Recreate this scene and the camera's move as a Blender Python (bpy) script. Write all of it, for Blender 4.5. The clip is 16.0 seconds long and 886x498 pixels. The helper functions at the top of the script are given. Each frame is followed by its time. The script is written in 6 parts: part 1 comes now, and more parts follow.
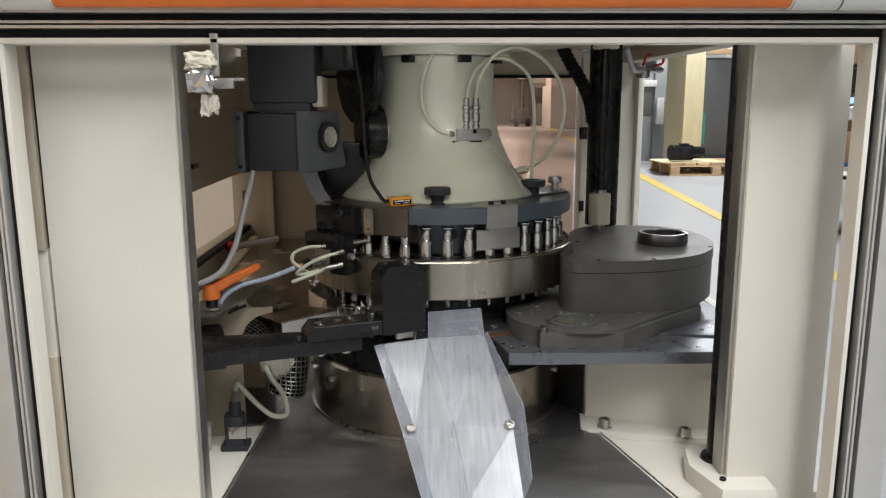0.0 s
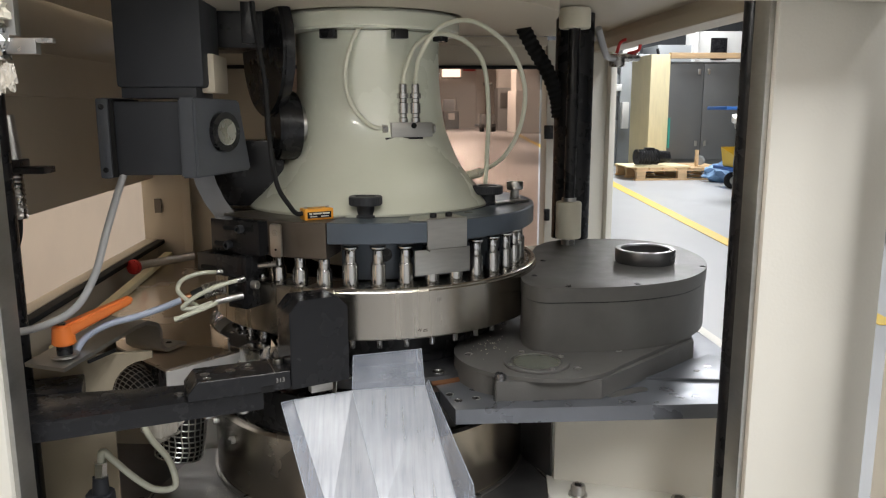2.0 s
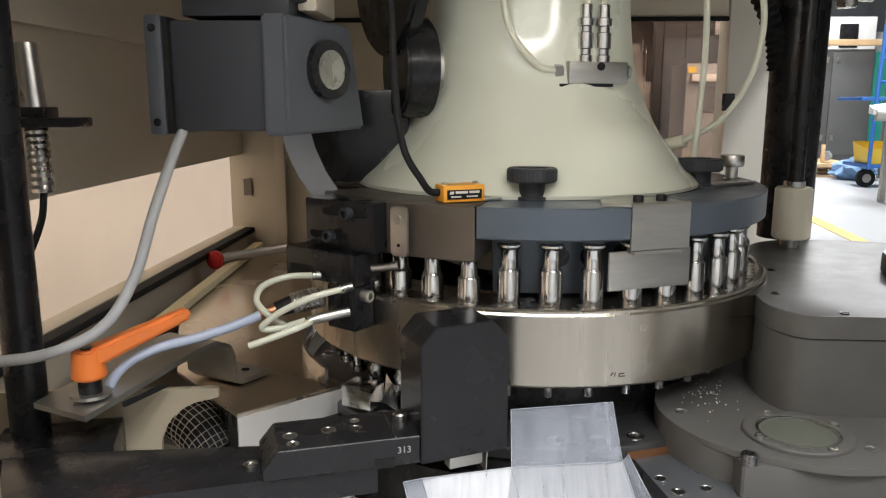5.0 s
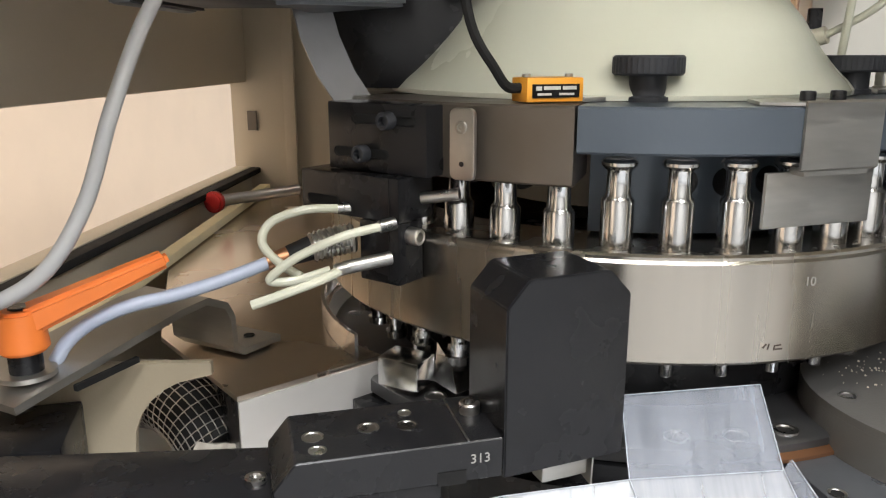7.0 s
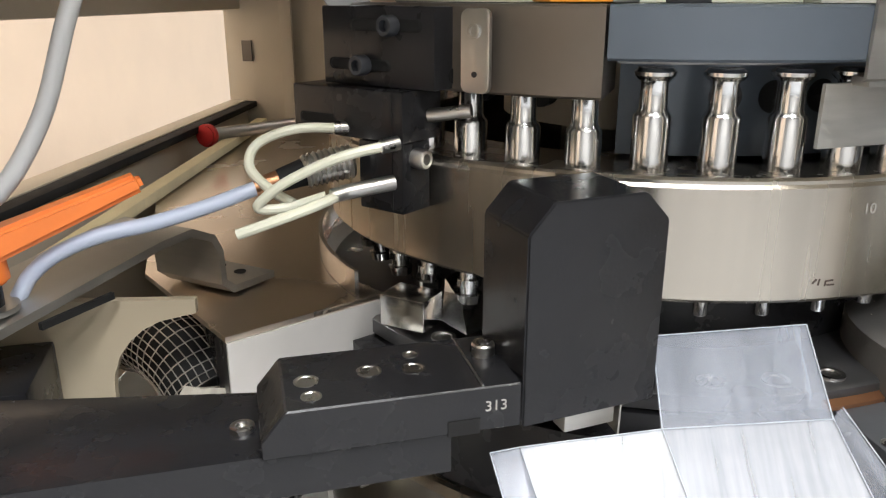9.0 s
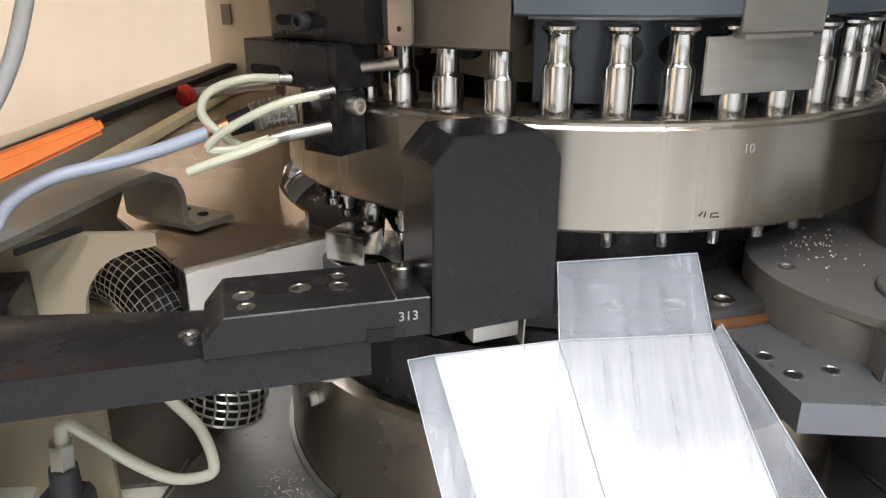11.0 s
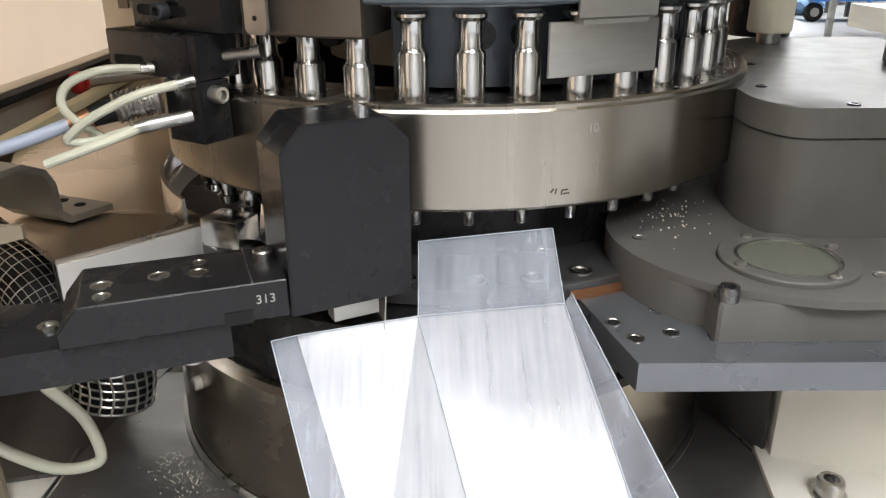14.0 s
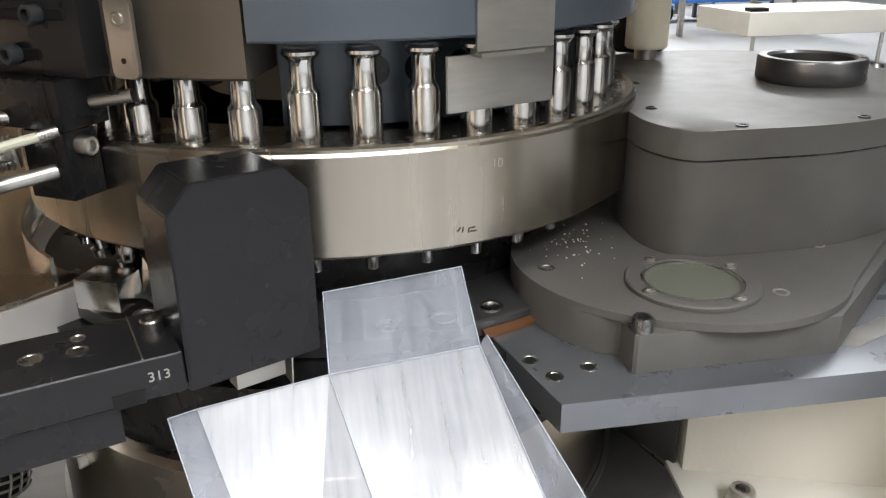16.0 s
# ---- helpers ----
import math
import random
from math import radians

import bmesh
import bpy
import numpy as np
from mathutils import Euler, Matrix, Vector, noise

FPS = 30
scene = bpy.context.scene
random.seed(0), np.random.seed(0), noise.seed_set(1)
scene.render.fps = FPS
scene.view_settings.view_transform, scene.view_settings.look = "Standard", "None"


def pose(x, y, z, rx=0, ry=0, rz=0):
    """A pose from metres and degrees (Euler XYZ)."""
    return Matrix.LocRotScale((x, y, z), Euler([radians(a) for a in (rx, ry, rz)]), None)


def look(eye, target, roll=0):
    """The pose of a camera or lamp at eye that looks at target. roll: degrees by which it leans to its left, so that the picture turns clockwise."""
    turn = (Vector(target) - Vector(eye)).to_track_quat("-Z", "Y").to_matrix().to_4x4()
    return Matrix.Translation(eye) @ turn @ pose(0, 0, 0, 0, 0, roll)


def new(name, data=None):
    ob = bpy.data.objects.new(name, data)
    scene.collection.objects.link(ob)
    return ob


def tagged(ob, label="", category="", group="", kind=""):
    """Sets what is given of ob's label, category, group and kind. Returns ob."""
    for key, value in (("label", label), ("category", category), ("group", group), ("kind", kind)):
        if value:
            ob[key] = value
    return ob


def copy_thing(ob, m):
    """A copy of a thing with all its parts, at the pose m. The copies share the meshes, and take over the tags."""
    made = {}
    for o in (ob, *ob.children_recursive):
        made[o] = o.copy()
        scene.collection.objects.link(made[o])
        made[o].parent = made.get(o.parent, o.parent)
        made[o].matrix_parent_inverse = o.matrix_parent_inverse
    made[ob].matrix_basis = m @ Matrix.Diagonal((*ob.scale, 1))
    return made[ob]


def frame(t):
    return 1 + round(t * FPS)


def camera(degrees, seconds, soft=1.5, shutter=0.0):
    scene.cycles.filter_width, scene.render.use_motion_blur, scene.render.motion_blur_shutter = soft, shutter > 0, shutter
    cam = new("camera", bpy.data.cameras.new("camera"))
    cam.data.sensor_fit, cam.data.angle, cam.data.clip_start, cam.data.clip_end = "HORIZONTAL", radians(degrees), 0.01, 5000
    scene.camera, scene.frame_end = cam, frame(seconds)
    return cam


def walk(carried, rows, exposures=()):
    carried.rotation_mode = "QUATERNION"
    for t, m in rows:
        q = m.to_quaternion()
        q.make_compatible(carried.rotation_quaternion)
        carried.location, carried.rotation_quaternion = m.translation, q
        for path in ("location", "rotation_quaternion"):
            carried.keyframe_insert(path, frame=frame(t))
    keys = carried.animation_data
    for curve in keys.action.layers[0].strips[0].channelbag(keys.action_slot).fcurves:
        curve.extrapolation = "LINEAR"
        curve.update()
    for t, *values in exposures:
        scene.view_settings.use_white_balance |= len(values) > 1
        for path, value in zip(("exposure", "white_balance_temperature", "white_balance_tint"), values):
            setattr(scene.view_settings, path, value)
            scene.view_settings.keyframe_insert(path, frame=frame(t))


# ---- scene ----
cam = camera(60.0, 16.0, soft=1.2)
PATH = [
    (0, (0.0450, -0.0669, 1.2429), (0.1080, 1.8965, 0.8677), -0.19),
    (0.5, (0.0620, -0.0031, 1.2366), (0.1690, 1.9585, 0.8614), -0.21),
    (1, (0.0860, 0.0718, 1.2310), (0.2230, 2.0325, 0.8609), -0.20),
    (1.5, (0.1010, 0.1289, 1.2308), (0.2450, 2.0896, 0.8637), -0.18),
    (2, (0.1060, 0.2156, 1.2160), (0.2550, 2.1769, 0.8539), -0.13),
    (2.5, (0.1070, 0.2825, 1.2136), (0.2590, 2.2434, 0.8505), -0.09),
    (3, (0.1090, 0.3414, 1.2084), (0.2310, 2.3044, 0.8452), -0.05),
    (3.5, (0.0970, 0.3833, 1.2005), (0.1340, 2.3497, 0.8373), -0.04),
    (4, (0.0680, 0.4490, 1.1861), (0.0320, 2.4152, 0.8218), -0.05),
    (4.2, (0.0600, 0.4749, 1.1796), (-0.0020, 2.4403, 0.8144), -0.04),
    (6.5, (-0.0160, 0.7235, 1.1114), (-0.1250, 2.6694, 0.6625), 0.04),
    (7, (-0.0260, 0.7631, 1.0945), (-0.1390, 2.6992, 0.6059), 0.01),
    (7.5, (-0.0340, 0.7947, 1.0749), (-0.1470, 2.7203, 0.5464), 0.01),
    (8, (-0.0370, 0.8176, 1.0674), (-0.1470, 2.7308, 0.4952), 0.01),
    (8.5, (-0.0360, 0.8156, 1.0684), (-0.1530, 2.7202, 0.4695), 0.01),
    (8.7, (-0.0350, 0.8146, 1.0684), (-0.1550, 2.7162, 0.4605), 0.02),
    (10.8, (0.0080, 0.7676, 1.0674), (-0.0990, 2.6353, 0.3601), -0.02),
    (11, (0.0150, 0.7565, 1.0657), (-0.0990, 2.6272, 0.3674), 0.00),
    (11.5, (0.0240, 0.7486, 1.0668), (-0.0710, 2.6128, 0.3487), 0.04),
    (12, (0.0400, 0.7326, 1.0692), (-0.0580, 2.5932, 0.3422), 0.03),
    (12.5, (0.0510, 0.7355, 1.0651), (-0.0450, 2.5939, 0.3322), -0.04),
    (13, (0.0580, 0.7316, 1.0712), (-0.0120, 2.5887, 0.3321), -0.13),
    (13.5, (0.0660, 0.7327, 1.0752), (0.0360, 2.5877, 0.3281), -0.20),
    (14, (0.0650, 0.7397, 1.0740), (0.1090, 2.5929, 0.3232), -0.26),
    (14.5, (0.0580, 0.7508, 1.0788), (0.1680, 2.6017, 0.3291), -0.32),
    (15, (0.0540, 0.7529, 1.0847), (0.2350, 2.5994, 0.3380), -0.43),
    (15.5, (0.0510, 0.7599, 1.0846), (0.3030, 2.6009, 0.3448), -0.50),
    (16, (0.0530, 0.7740, 1.0883), (0.3990, 2.5998, 0.3489), -0.59),
]
walk(cam, [(t, look(eye, target, roll)) for t, eye, target, roll in PATH], exposures=[(0, -0.15), (1.5, 0.06), (3.2, 0.18), (4.2, 0.40), (6.5, 0.88), (9, 1.08), (12, 0.98), (16, 0.75)])

# ---- light ----
world = bpy.data.worlds.new("hall_air")
world.use_nodes = True
world.node_tree.nodes["Background"].inputs[0].default_value = (0.9, 0.95, 1.0, 1)
world.node_tree.nodes["Background"].inputs[1].default_value = 0.006
scene.world = world


def area(name, place, target, sx, sy, watts, colour=(0.97, 0.98, 1.0)):
    lamp = bpy.data.lights.new(name, "AREA")
    lamp.shape, lamp.size, lamp.size_y, lamp.energy, lamp.color = "RECTANGLE", sx, sy, watts, colour
    ob = new(name, lamp)
    ob.matrix_basis = look(place, target)
    return tagged(ob, "long area lamp, for the hall ceiling rows and added fills", "lamp", kind="structure")


# rows of long ceiling lamps in the hall, and a fill lamp added under the cabinet's front beam
HALL = [(0.85, -1.9, 215), (2.6, -1.5, 130), (3.4, 4.5, 80), (5.0, 9.5, 275), (5.5, 14.5, 370), (3.0, 24.0, 380), (4.0, 38.0, 620)]
for lx, ly, watts in HALL:
    area("hall_lamp", (lx, ly, 4.6), (lx, ly, 0), 0.7, 3.6, watts)
# unseen warm fill added to brighten the tan wall left of the cabinet
area("hall_lamp", (-0.85, 1.6, 2.9), (-1.1, 1.7, 0.6), 0.25, 2.0, 16, (1, 0.90, 0.78))
# added fill that brightens column and chute inside the cabinet
area("cabinet_lamp_light", (0.10, 1.000, 1.352), (0.10, 1.05, 0.7), 0.46, 0.020, 0.9, (1, 0.98, 0.95))

# ---- materials ----


def mat(name, colour, rough=0.5, metal=0.0, vary=0.12, scale=30.0, bump=0.05, stretch=(1, 1, 1), stain=0.0, stain_colour=(0.1, 0.08, 0.06), coat=0.0, bump_scale=None, rough_vary=0.12, per_piece=0.0, shine=0.5):
    m = bpy.data.materials.new(name)
    m.use_nodes = True
    nt = m.node_tree
    b = nt.nodes["Principled BSDF"]
    b.inputs["Roughness"].default_value = rough
    b.inputs["Metallic"].default_value = metal
    b.inputs["Coat Weight"].default_value = coat
    b.inputs["Specular IOR Level"].default_value = shine
    co = nt.nodes.new("ShaderNodeTexCoord")
    mp = nt.nodes.new("ShaderNodeMapping")
    mp.inputs["Scale"].default_value = stretch
    nt.links.new(co.outputs["Object"], mp.inputs["Vector"])
    n1 = nt.nodes.new("ShaderNodeTexNoise")
    n1.inputs["Scale"].default_value, n1.inputs["Detail"].default_value = scale, 6.0
    nt.links.new(mp.outputs["Vector"], n1.inputs["Vector"])
    n2 = nt.nodes.new("ShaderNodeTexNoise")
    n2.inputs["Scale"].default_value, n2.inputs["Detail"].default_value = scale * 0.13, 4.0
    nt.links.new(mp.outputs["Vector"], n2.inputs["Vector"])
    mix = nt.nodes.new("ShaderNodeMix")
    mix.data_type = "FLOAT"
    mix.inputs["Factor"].default_value = 0.5
    nt.links.new(n1.outputs["Fac"], mix.inputs["A"])
    nt.links.new(n2.outputs["Fac"], mix.inputs["B"])
    ramp = nt.nodes.new("ShaderNodeValToRGB")
    lo = [max(c * (1 - vary), 0) for c in colour]
    hi = [min(c * (1 + vary), 1) for c in colour]
    ramp.color_ramp.elements[0].position, ramp.color_ramp.elements[1].position = 0.35, 0.65
    ramp.color_ramp.elements[0].color, ramp.color_ramp.elements[1].color = (*lo, 1), (*hi, 1)
    nt.links.new(mix.outputs["Result"], ramp.inputs["Fac"])
    out = ramp.outputs["Color"]
    if stain > 0:
        n3 = nt.nodes.new("ShaderNodeTexNoise")
        n3.inputs["Scale"].default_value, n3.inputs["Detail"].default_value = scale * 0.35, 8.0
        nt.links.new(co.outputs["Object"], n3.inputs["Vector"])
        r3 = nt.nodes.new("ShaderNodeValToRGB")
        r3.color_ramp.elements[0].position, r3.color_ramp.elements[1].position = 0.55, 0.72
        r3.color_ramp.elements[0].color, r3.color_ramp.elements[1].color = (0, 0, 0, 1), (stain, stain, stain, 1)
        nt.links.new(n3.outputs["Fac"], r3.inputs["Fac"])
        ms = nt.nodes.new("ShaderNodeMix")
        ms.data_type = "RGBA"
        nt.links.new(r3.outputs["Color"], ms.inputs["Factor"])
        nt.links.new(out, ms.inputs["A"])
        ms.inputs["B"].default_value = (*stain_colour, 1)
        out = ms.outputs["Result"]
    if per_piece > 0:
        oi = nt.nodes.new("ShaderNodeObjectInfo")
        hv = nt.nodes.new("ShaderNodeHueSaturation")
        mr = nt.nodes.new("ShaderNodeMapRange")
        mr.inputs["To Min"].default_value, mr.inputs["To Max"].default_value = 1 - per_piece, 1 + per_piece
        nt.links.new(oi.outputs["Random"], mr.inputs["Value"])
        nt.links.new(mr.outputs["Result"], hv.inputs["Value"])
        nt.links.new(out, hv.inputs["Color"])
        out = hv.outputs["Color"]
    nt.links.new(out, b.inputs["Base Color"])
    rr = nt.nodes.new("ShaderNodeMapRange")
    rr.inputs["From Min"].default_value, rr.inputs["From Max"].default_value = 0.3, 0.7
    rr.inputs["To Min"].default_value, rr.inputs["To Max"].default_value = max(rough - rough_vary, 0.02), min(rough + rough_vary, 1)
    nt.links.new(mix.outputs["Result"], rr.inputs["Value"])
    nt.links.new(rr.outputs["Result"], b.inputs["Roughness"])
    if bump > 0:
        nb = nt.nodes.new("ShaderNodeTexNoise")
        nb.inputs["Scale"].default_value, nb.inputs["Detail"].default_value = bump_scale or scale * 6, 3.0
        nt.links.new(mp.outputs["Vector"], nb.inputs["Vector"])
        bp = nt.nodes.new("ShaderNodeBump")
        bp.inputs["Strength"].default_value, bp.inputs["Distance"].default_value = bump, 0.002
        nt.links.new(nb.outputs["Fac"], bp.inputs["Height"])
        nt.links.new(bp.outputs["Normal"], b.inputs["Normal"])
    return m


def clear(name, tint=(0.93, 0.95, 1.0), rough=0.12, alpha=0.35, scratch=60.0, coat=0.5, coat_rough=0.24, smear=0.12):
    """Scratched clear plastic sheet: a see-through part and a hazy, glossy part."""
    m = bpy.data.materials.new(name)
    m.use_nodes = True
    nt = m.node_tree
    b = nt.nodes["Principled BSDF"]
    b.inputs["Base Color"].default_value = (*tint, 1)
    b.inputs["Coat Weight"].default_value = coat
    b.inputs["Coat Roughness"].default_value = coat_rough
    co = nt.nodes.new("ShaderNodeTexCoord")
    mp = nt.nodes.new("ShaderNodeMapping")
    mp.inputs["Scale"].default_value = (3.0, 0.22, 0.22)
    nt.links.new(co.outputs["Object"], mp.inputs["Vector"])
    n = nt.nodes.new("ShaderNodeTexNoise")
    n.inputs["Scale"].default_value, n.inputs["Detail"].default_value = scratch, 8.0
    nt.links.new(mp.outputs["Vector"], n.inputs["Vector"])
    n2 = nt.nodes.new("ShaderNodeTexNoise")
    n2.inputs["Scale"].default_value, n2.inputs["Detail"].default_value = 14.0, 5.0
    nt.links.new(co.outputs["Object"], n2.inputs["Vector"])
    ad = nt.nodes.new("ShaderNodeMath")
    ad.operation = "MULTIPLY"
    nt.links.new(n.outputs["Fac"], ad.inputs[0])
    nt.links.new(n2.outputs["Fac"], ad.inputs[1])
    r = nt.nodes.new("ShaderNodeMapRange")
    r.inputs["From Min"].default_value, r.inputs["From Max"].default_value = 0.12, 0.42
    r.inputs["To Min"].default_value, r.inputs["To Max"].default_value = max(alpha - smear * 0.8, 0), min(alpha + smear, 1)
    nt.links.new(ad.outputs[0], r.inputs["Value"])
    nt.links.new(r.outputs["Result"], b.inputs["Alpha"])
    q = nt.nodes.new("ShaderNodeMapRange")
    q.inputs["From Min"].default_value, q.inputs["From Max"].default_value = 0.3, 0.7
    q.inputs["To Min"].default_value, q.inputs["To Max"].default_value = max(rough - 0.08, 0.02), rough + 0.14
    nt.links.new(n.outputs["Fac"], q.inputs["Value"])
    nt.links.new(q.outputs["Result"], b.inputs["Roughness"])
    return m


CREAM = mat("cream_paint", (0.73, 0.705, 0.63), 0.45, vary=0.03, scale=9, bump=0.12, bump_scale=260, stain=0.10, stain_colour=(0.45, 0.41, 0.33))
# the same cream, darker and browner: the cabinet's inner shade put into the colour
CREAM_SHADED = mat("cream_paint_shaded", (0.55, 0.49, 0.39), 0.5, vary=0.05, scale=7, bump=0.12, bump_scale=200, stain=0.25, stain_colour=(0.36, 0.30, 0.22))
COLUMN = mat("pale_green_enamel", (0.62, 0.635, 0.53), 0.22, vary=0.03, scale=6, bump=0.25, bump_scale=34, coat=0.3, stain=0.12, stain_colour=(0.55, 0.50, 0.38))
# upright tone streaks paint soft reflections of the surroundings into the ring's colour
BAND = mat("brushed_steel_painted_reflections", (0.40, 0.366, 0.315), 0.25, 1.0, vary=0.20, scale=38, bump=0.008, stretch=(1, 1, 0.05), stain=0.02, stain_colour=(0.30, 0.27, 0.23), rough_vary=0.07)
STEEL = mat("machined_steel", (0.52, 0.51, 0.49), 0.30, 1.0, vary=0.12, scale=60, bump=0.06, stain=0.3, stain_colour=(0.33, 0.31, 0.29))
PLATE = mat("dull_steel_sheet", (0.46, 0.45, 0.42), 0.42, 1.0, vary=0.10, scale=40, bump=0.05, stretch=(1, 1, 6))
CHROME = mat("polished_steel", (0.62, 0.62, 0.615), 0.17, 1.0, vary=0.05, scale=90, bump=0.02, rough_vary=0.05)
DARKSTEEL = mat("dark_oiled_steel", (0.20, 0.20, 0.205), 0.33, 0.9, vary=0.18, scale=22, bump=0.10, stain=0.35, stain_colour=(0.30, 0.29, 0.27))
DECK = mat("dark_deck_steel", (0.30, 0.295, 0.29), 0.36, 0.9, vary=0.16, scale=20, bump=0.06, stretch=(1, 2.5, 1), stain=0.3, stain_colour=(0.42, 0.41, 0.39))
GEARCASE = mat("grey_hard_coat", (0.105, 0.102, 0.096), 0.40, 0.08, vary=0.10, scale=30, bump=0.10, bump_scale=420, stain=0.2, stain_colour=(0.15, 0.15, 0.14), shine=0.14)
SHELF = mat("blue_grey_steel", (0.19, 0.20, 0.22), 0.33, 0.7, vary=0.10, scale=26, bump=0.06, stain=0.25, stain_colour=(0.10, 0.10, 0.11))
BLUE = mat("blue_grey_paint", (0.085, 0.105, 0.130), 0.36, 0.2, vary=0.06, scale=24, bump=0.08, coat=0.1)
BROWN = mat("oiled_dark_segment", (0.135, 0.115, 0.095), 0.38, 0.6, vary=0.10, scale=28, bump=0.06, stain=0.3, stain_colour=(0.09, 0.075, 0.06))
BLACK = mat("black_anodised", (0.0125, 0.0125, 0.0138), 0.27, 0.0, vary=0.15, scale=50, bump=0.05, bump_scale=500, stain=0.10, stain_colour=(0.022, 0.022, 0.022), shine=0.30)
MOTOR = mat("motor_grey_paint", (0.030, 0.032, 0.037), 0.5, 0.0, vary=0.10, scale=18, bump=0.10, shine=0.35)
MOTOR_PALE = mat("motor_pale_grey_paint", (0.070, 0.075, 0.085), 0.45, 0.0, vary=0.12, scale=18, bump=0.10, stain=0.2, stain_colour=(0.04, 0.04, 0.045), shine=0.4)
RUBBER = mat("black_rubber", (0.012, 0.012, 0.012), 0.7, 0.0, vary=0.2, scale=60, bump=0.1, shine=0.2)
WHITEPL = mat("ivory_plastic", (0.72, 0.68, 0.55), 0.45, vary=0.05, scale=20, bump=0.04, stain=0.15, stain_colour=(0.5, 0.45, 0.33))
HOSE = mat("milky_hose", (0.62, 0.62, 0.50), 0.35, vary=0.06, scale=30, bump=0.03, coat=0.3)
GREYHOSE = mat("grey_hose", (0.40, 0.40, 0.40), 0.45, vary=0.08, scale=24, bump=0.05)
BLUEHOSE = mat("pale_blue_hose", (0.40, 0.45, 0.56), 0.4, vary=0.08, scale=24, bump=0.05)
ORANGE = mat("orange_plastic", (0.80, 0.20, 0.035), 0.45, vary=0.08, scale=30, bump=0.06, stain=0.2, stain_colour=(0.35, 0.10, 0.03))
SENSOR = mat("sensor_orange", (0.85, 0.38, 0.04), 0.4, vary=0.05, scale=30, bump=0.04)
RED = mat("red_plastic", (0.55, 0.03, 0.03), 0.4, vary=0.08, scale=30, bump=0.03)
COPPER = mat("worn_copper_ring", (0.34, 0.17, 0.09), 0.35, 0.9, vary=0.15, scale=40, bump=0.04)
MESHWIRE = mat("bare_wire", (0.55, 0.55, 0.52), 0.3, 1.0, vary=0.1, scale=60, bump=0.0)
TANWALL = mat("tan_stucco", (0.66, 0.52, 0.39), 0.85, vary=0.05, scale=6, bump=0.5, bump_scale=28, stain=0.12, stain_colour=(0.55, 0.40, 0.28))
DRUMSTEEL = mat("dark_shiny_drum_steel", (0.40, 0.36, 0.31), 0.24, 1.0, vary=0.12, scale=14, bump=0.05, stain=0.3, stain_colour=(0.26, 0.24, 0.21), rough_vary=0.08)
BRIGHTSHEET = mat("bright_sheet_steel", (0.62, 0.60, 0.57), 0.36, 0.35, vary=0.07, scale=22, bump=0.04, stain=0.2, stain_colour=(0.55, 0.53, 0.50))
TANSHEET = mat("warm_sheet_steel", (0.64, 0.56, 0.47), 0.24, 1.0, vary=0.08, scale=10, bump=0.05, stain=0.25, stain_colour=(0.28, 0.25, 0.21), rough_vary=0.08)
ACRYLIC = clear("scratched_acrylic", tint=(0.46, 0.50, 0.58), rough=0.25, alpha=0.34, coat=1.0, coat_rough=0.15, smear=0.14)
# paler, denser copy of the acrylic: lamp glare on the floor put into the tint
ACRYLIC_GLARE = clear("scratched_acrylic_with_glare", tint=(0.62, 0.65, 0.71), rough=0.30, alpha=0.44, coat=1.0, coat_rough=0.20, smear=0.13)
GLASS = clear("sight_glass", tint=(0.20, 0.21, 0.17), rough=0.10, alpha=0.55)
CUTEDGE = mat("acrylic_cut_edge", (0.42, 0.45, 0.50), 0.3, vary=0.05, scale=40, bump=0.0)
# beige plate paint darkened to carry the shade under the bracket
SIDEPLATE_SHADED = mat("shaded_side_plate_paint", (0.33, 0.28, 0.20), 0.5, vary=0.06, scale=8, bump=0.1, bump_scale=200)
TINTED = bpy.data.materials.new("bronze_tinted_pane")
TINTED.use_nodes = True
_tn = TINTED.node_tree.nodes
_see, _gl, _mx = _tn.new("ShaderNodeBsdfTransparent"), _tn.new("ShaderNodeBsdfGlossy"), _tn.new("ShaderNodeMixShader")
_see.inputs["Color"].default_value = (0.80, 0.66, 0.57, 1)
_gl.inputs["Roughness"].default_value = 0.05
_mx.inputs["Fac"].default_value = 0.05
TINTED.node_tree.links.new(_see.outputs[0], _mx.inputs[1])
TINTED.node_tree.links.new(_gl.outputs[0], _mx.inputs[2])
TINTED.node_tree.links.new(_mx.outputs[0], _tn["Material Output"].inputs["Surface"])
BAG = clear("thin_plastic_bag", tint=(0.85, 0.80, 0.70), rough=0.25, alpha=0.5)
ENGRAVE = mat("engraved_mark", (0.30, 0.29, 0.27), 0.6, vary=0.1, scale=80, bump=0.0)
DARKMARK = mat("dark_scratch", (0.07, 0.05, 0.04), 0.6, vary=0.2, scale=80, bump=0.0)
LABELBLACK = mat("black_anodised", (0.006, 0.006, 0.0065), 0.30, 0.0, vary=0.15, scale=50, bump=0.05, bump_scale=500, stain=0.10, stain_colour=(0.02, 0.02, 0.02), shine=0.28)
LABELWHITE = mat("label_pale", (0.65, 0.65, 0.6), 0.5, vary=0.1, scale=80, bump=0.0)
ALU = mat("aluminium_profile", (0.62, 0.61, 0.58), 0.38, 0.6, vary=0.05, scale=40, bump=0.03, stretch=(1, 1, 1))
FLOOR = mat("grey_hall_floor", (0.40, 0.41, 0.42), 0.40, vary=0.07, scale=1.6, bump=0.05, bump_scale=30, stain=0.2, stain_colour=(0.32, 0.32, 0.33))
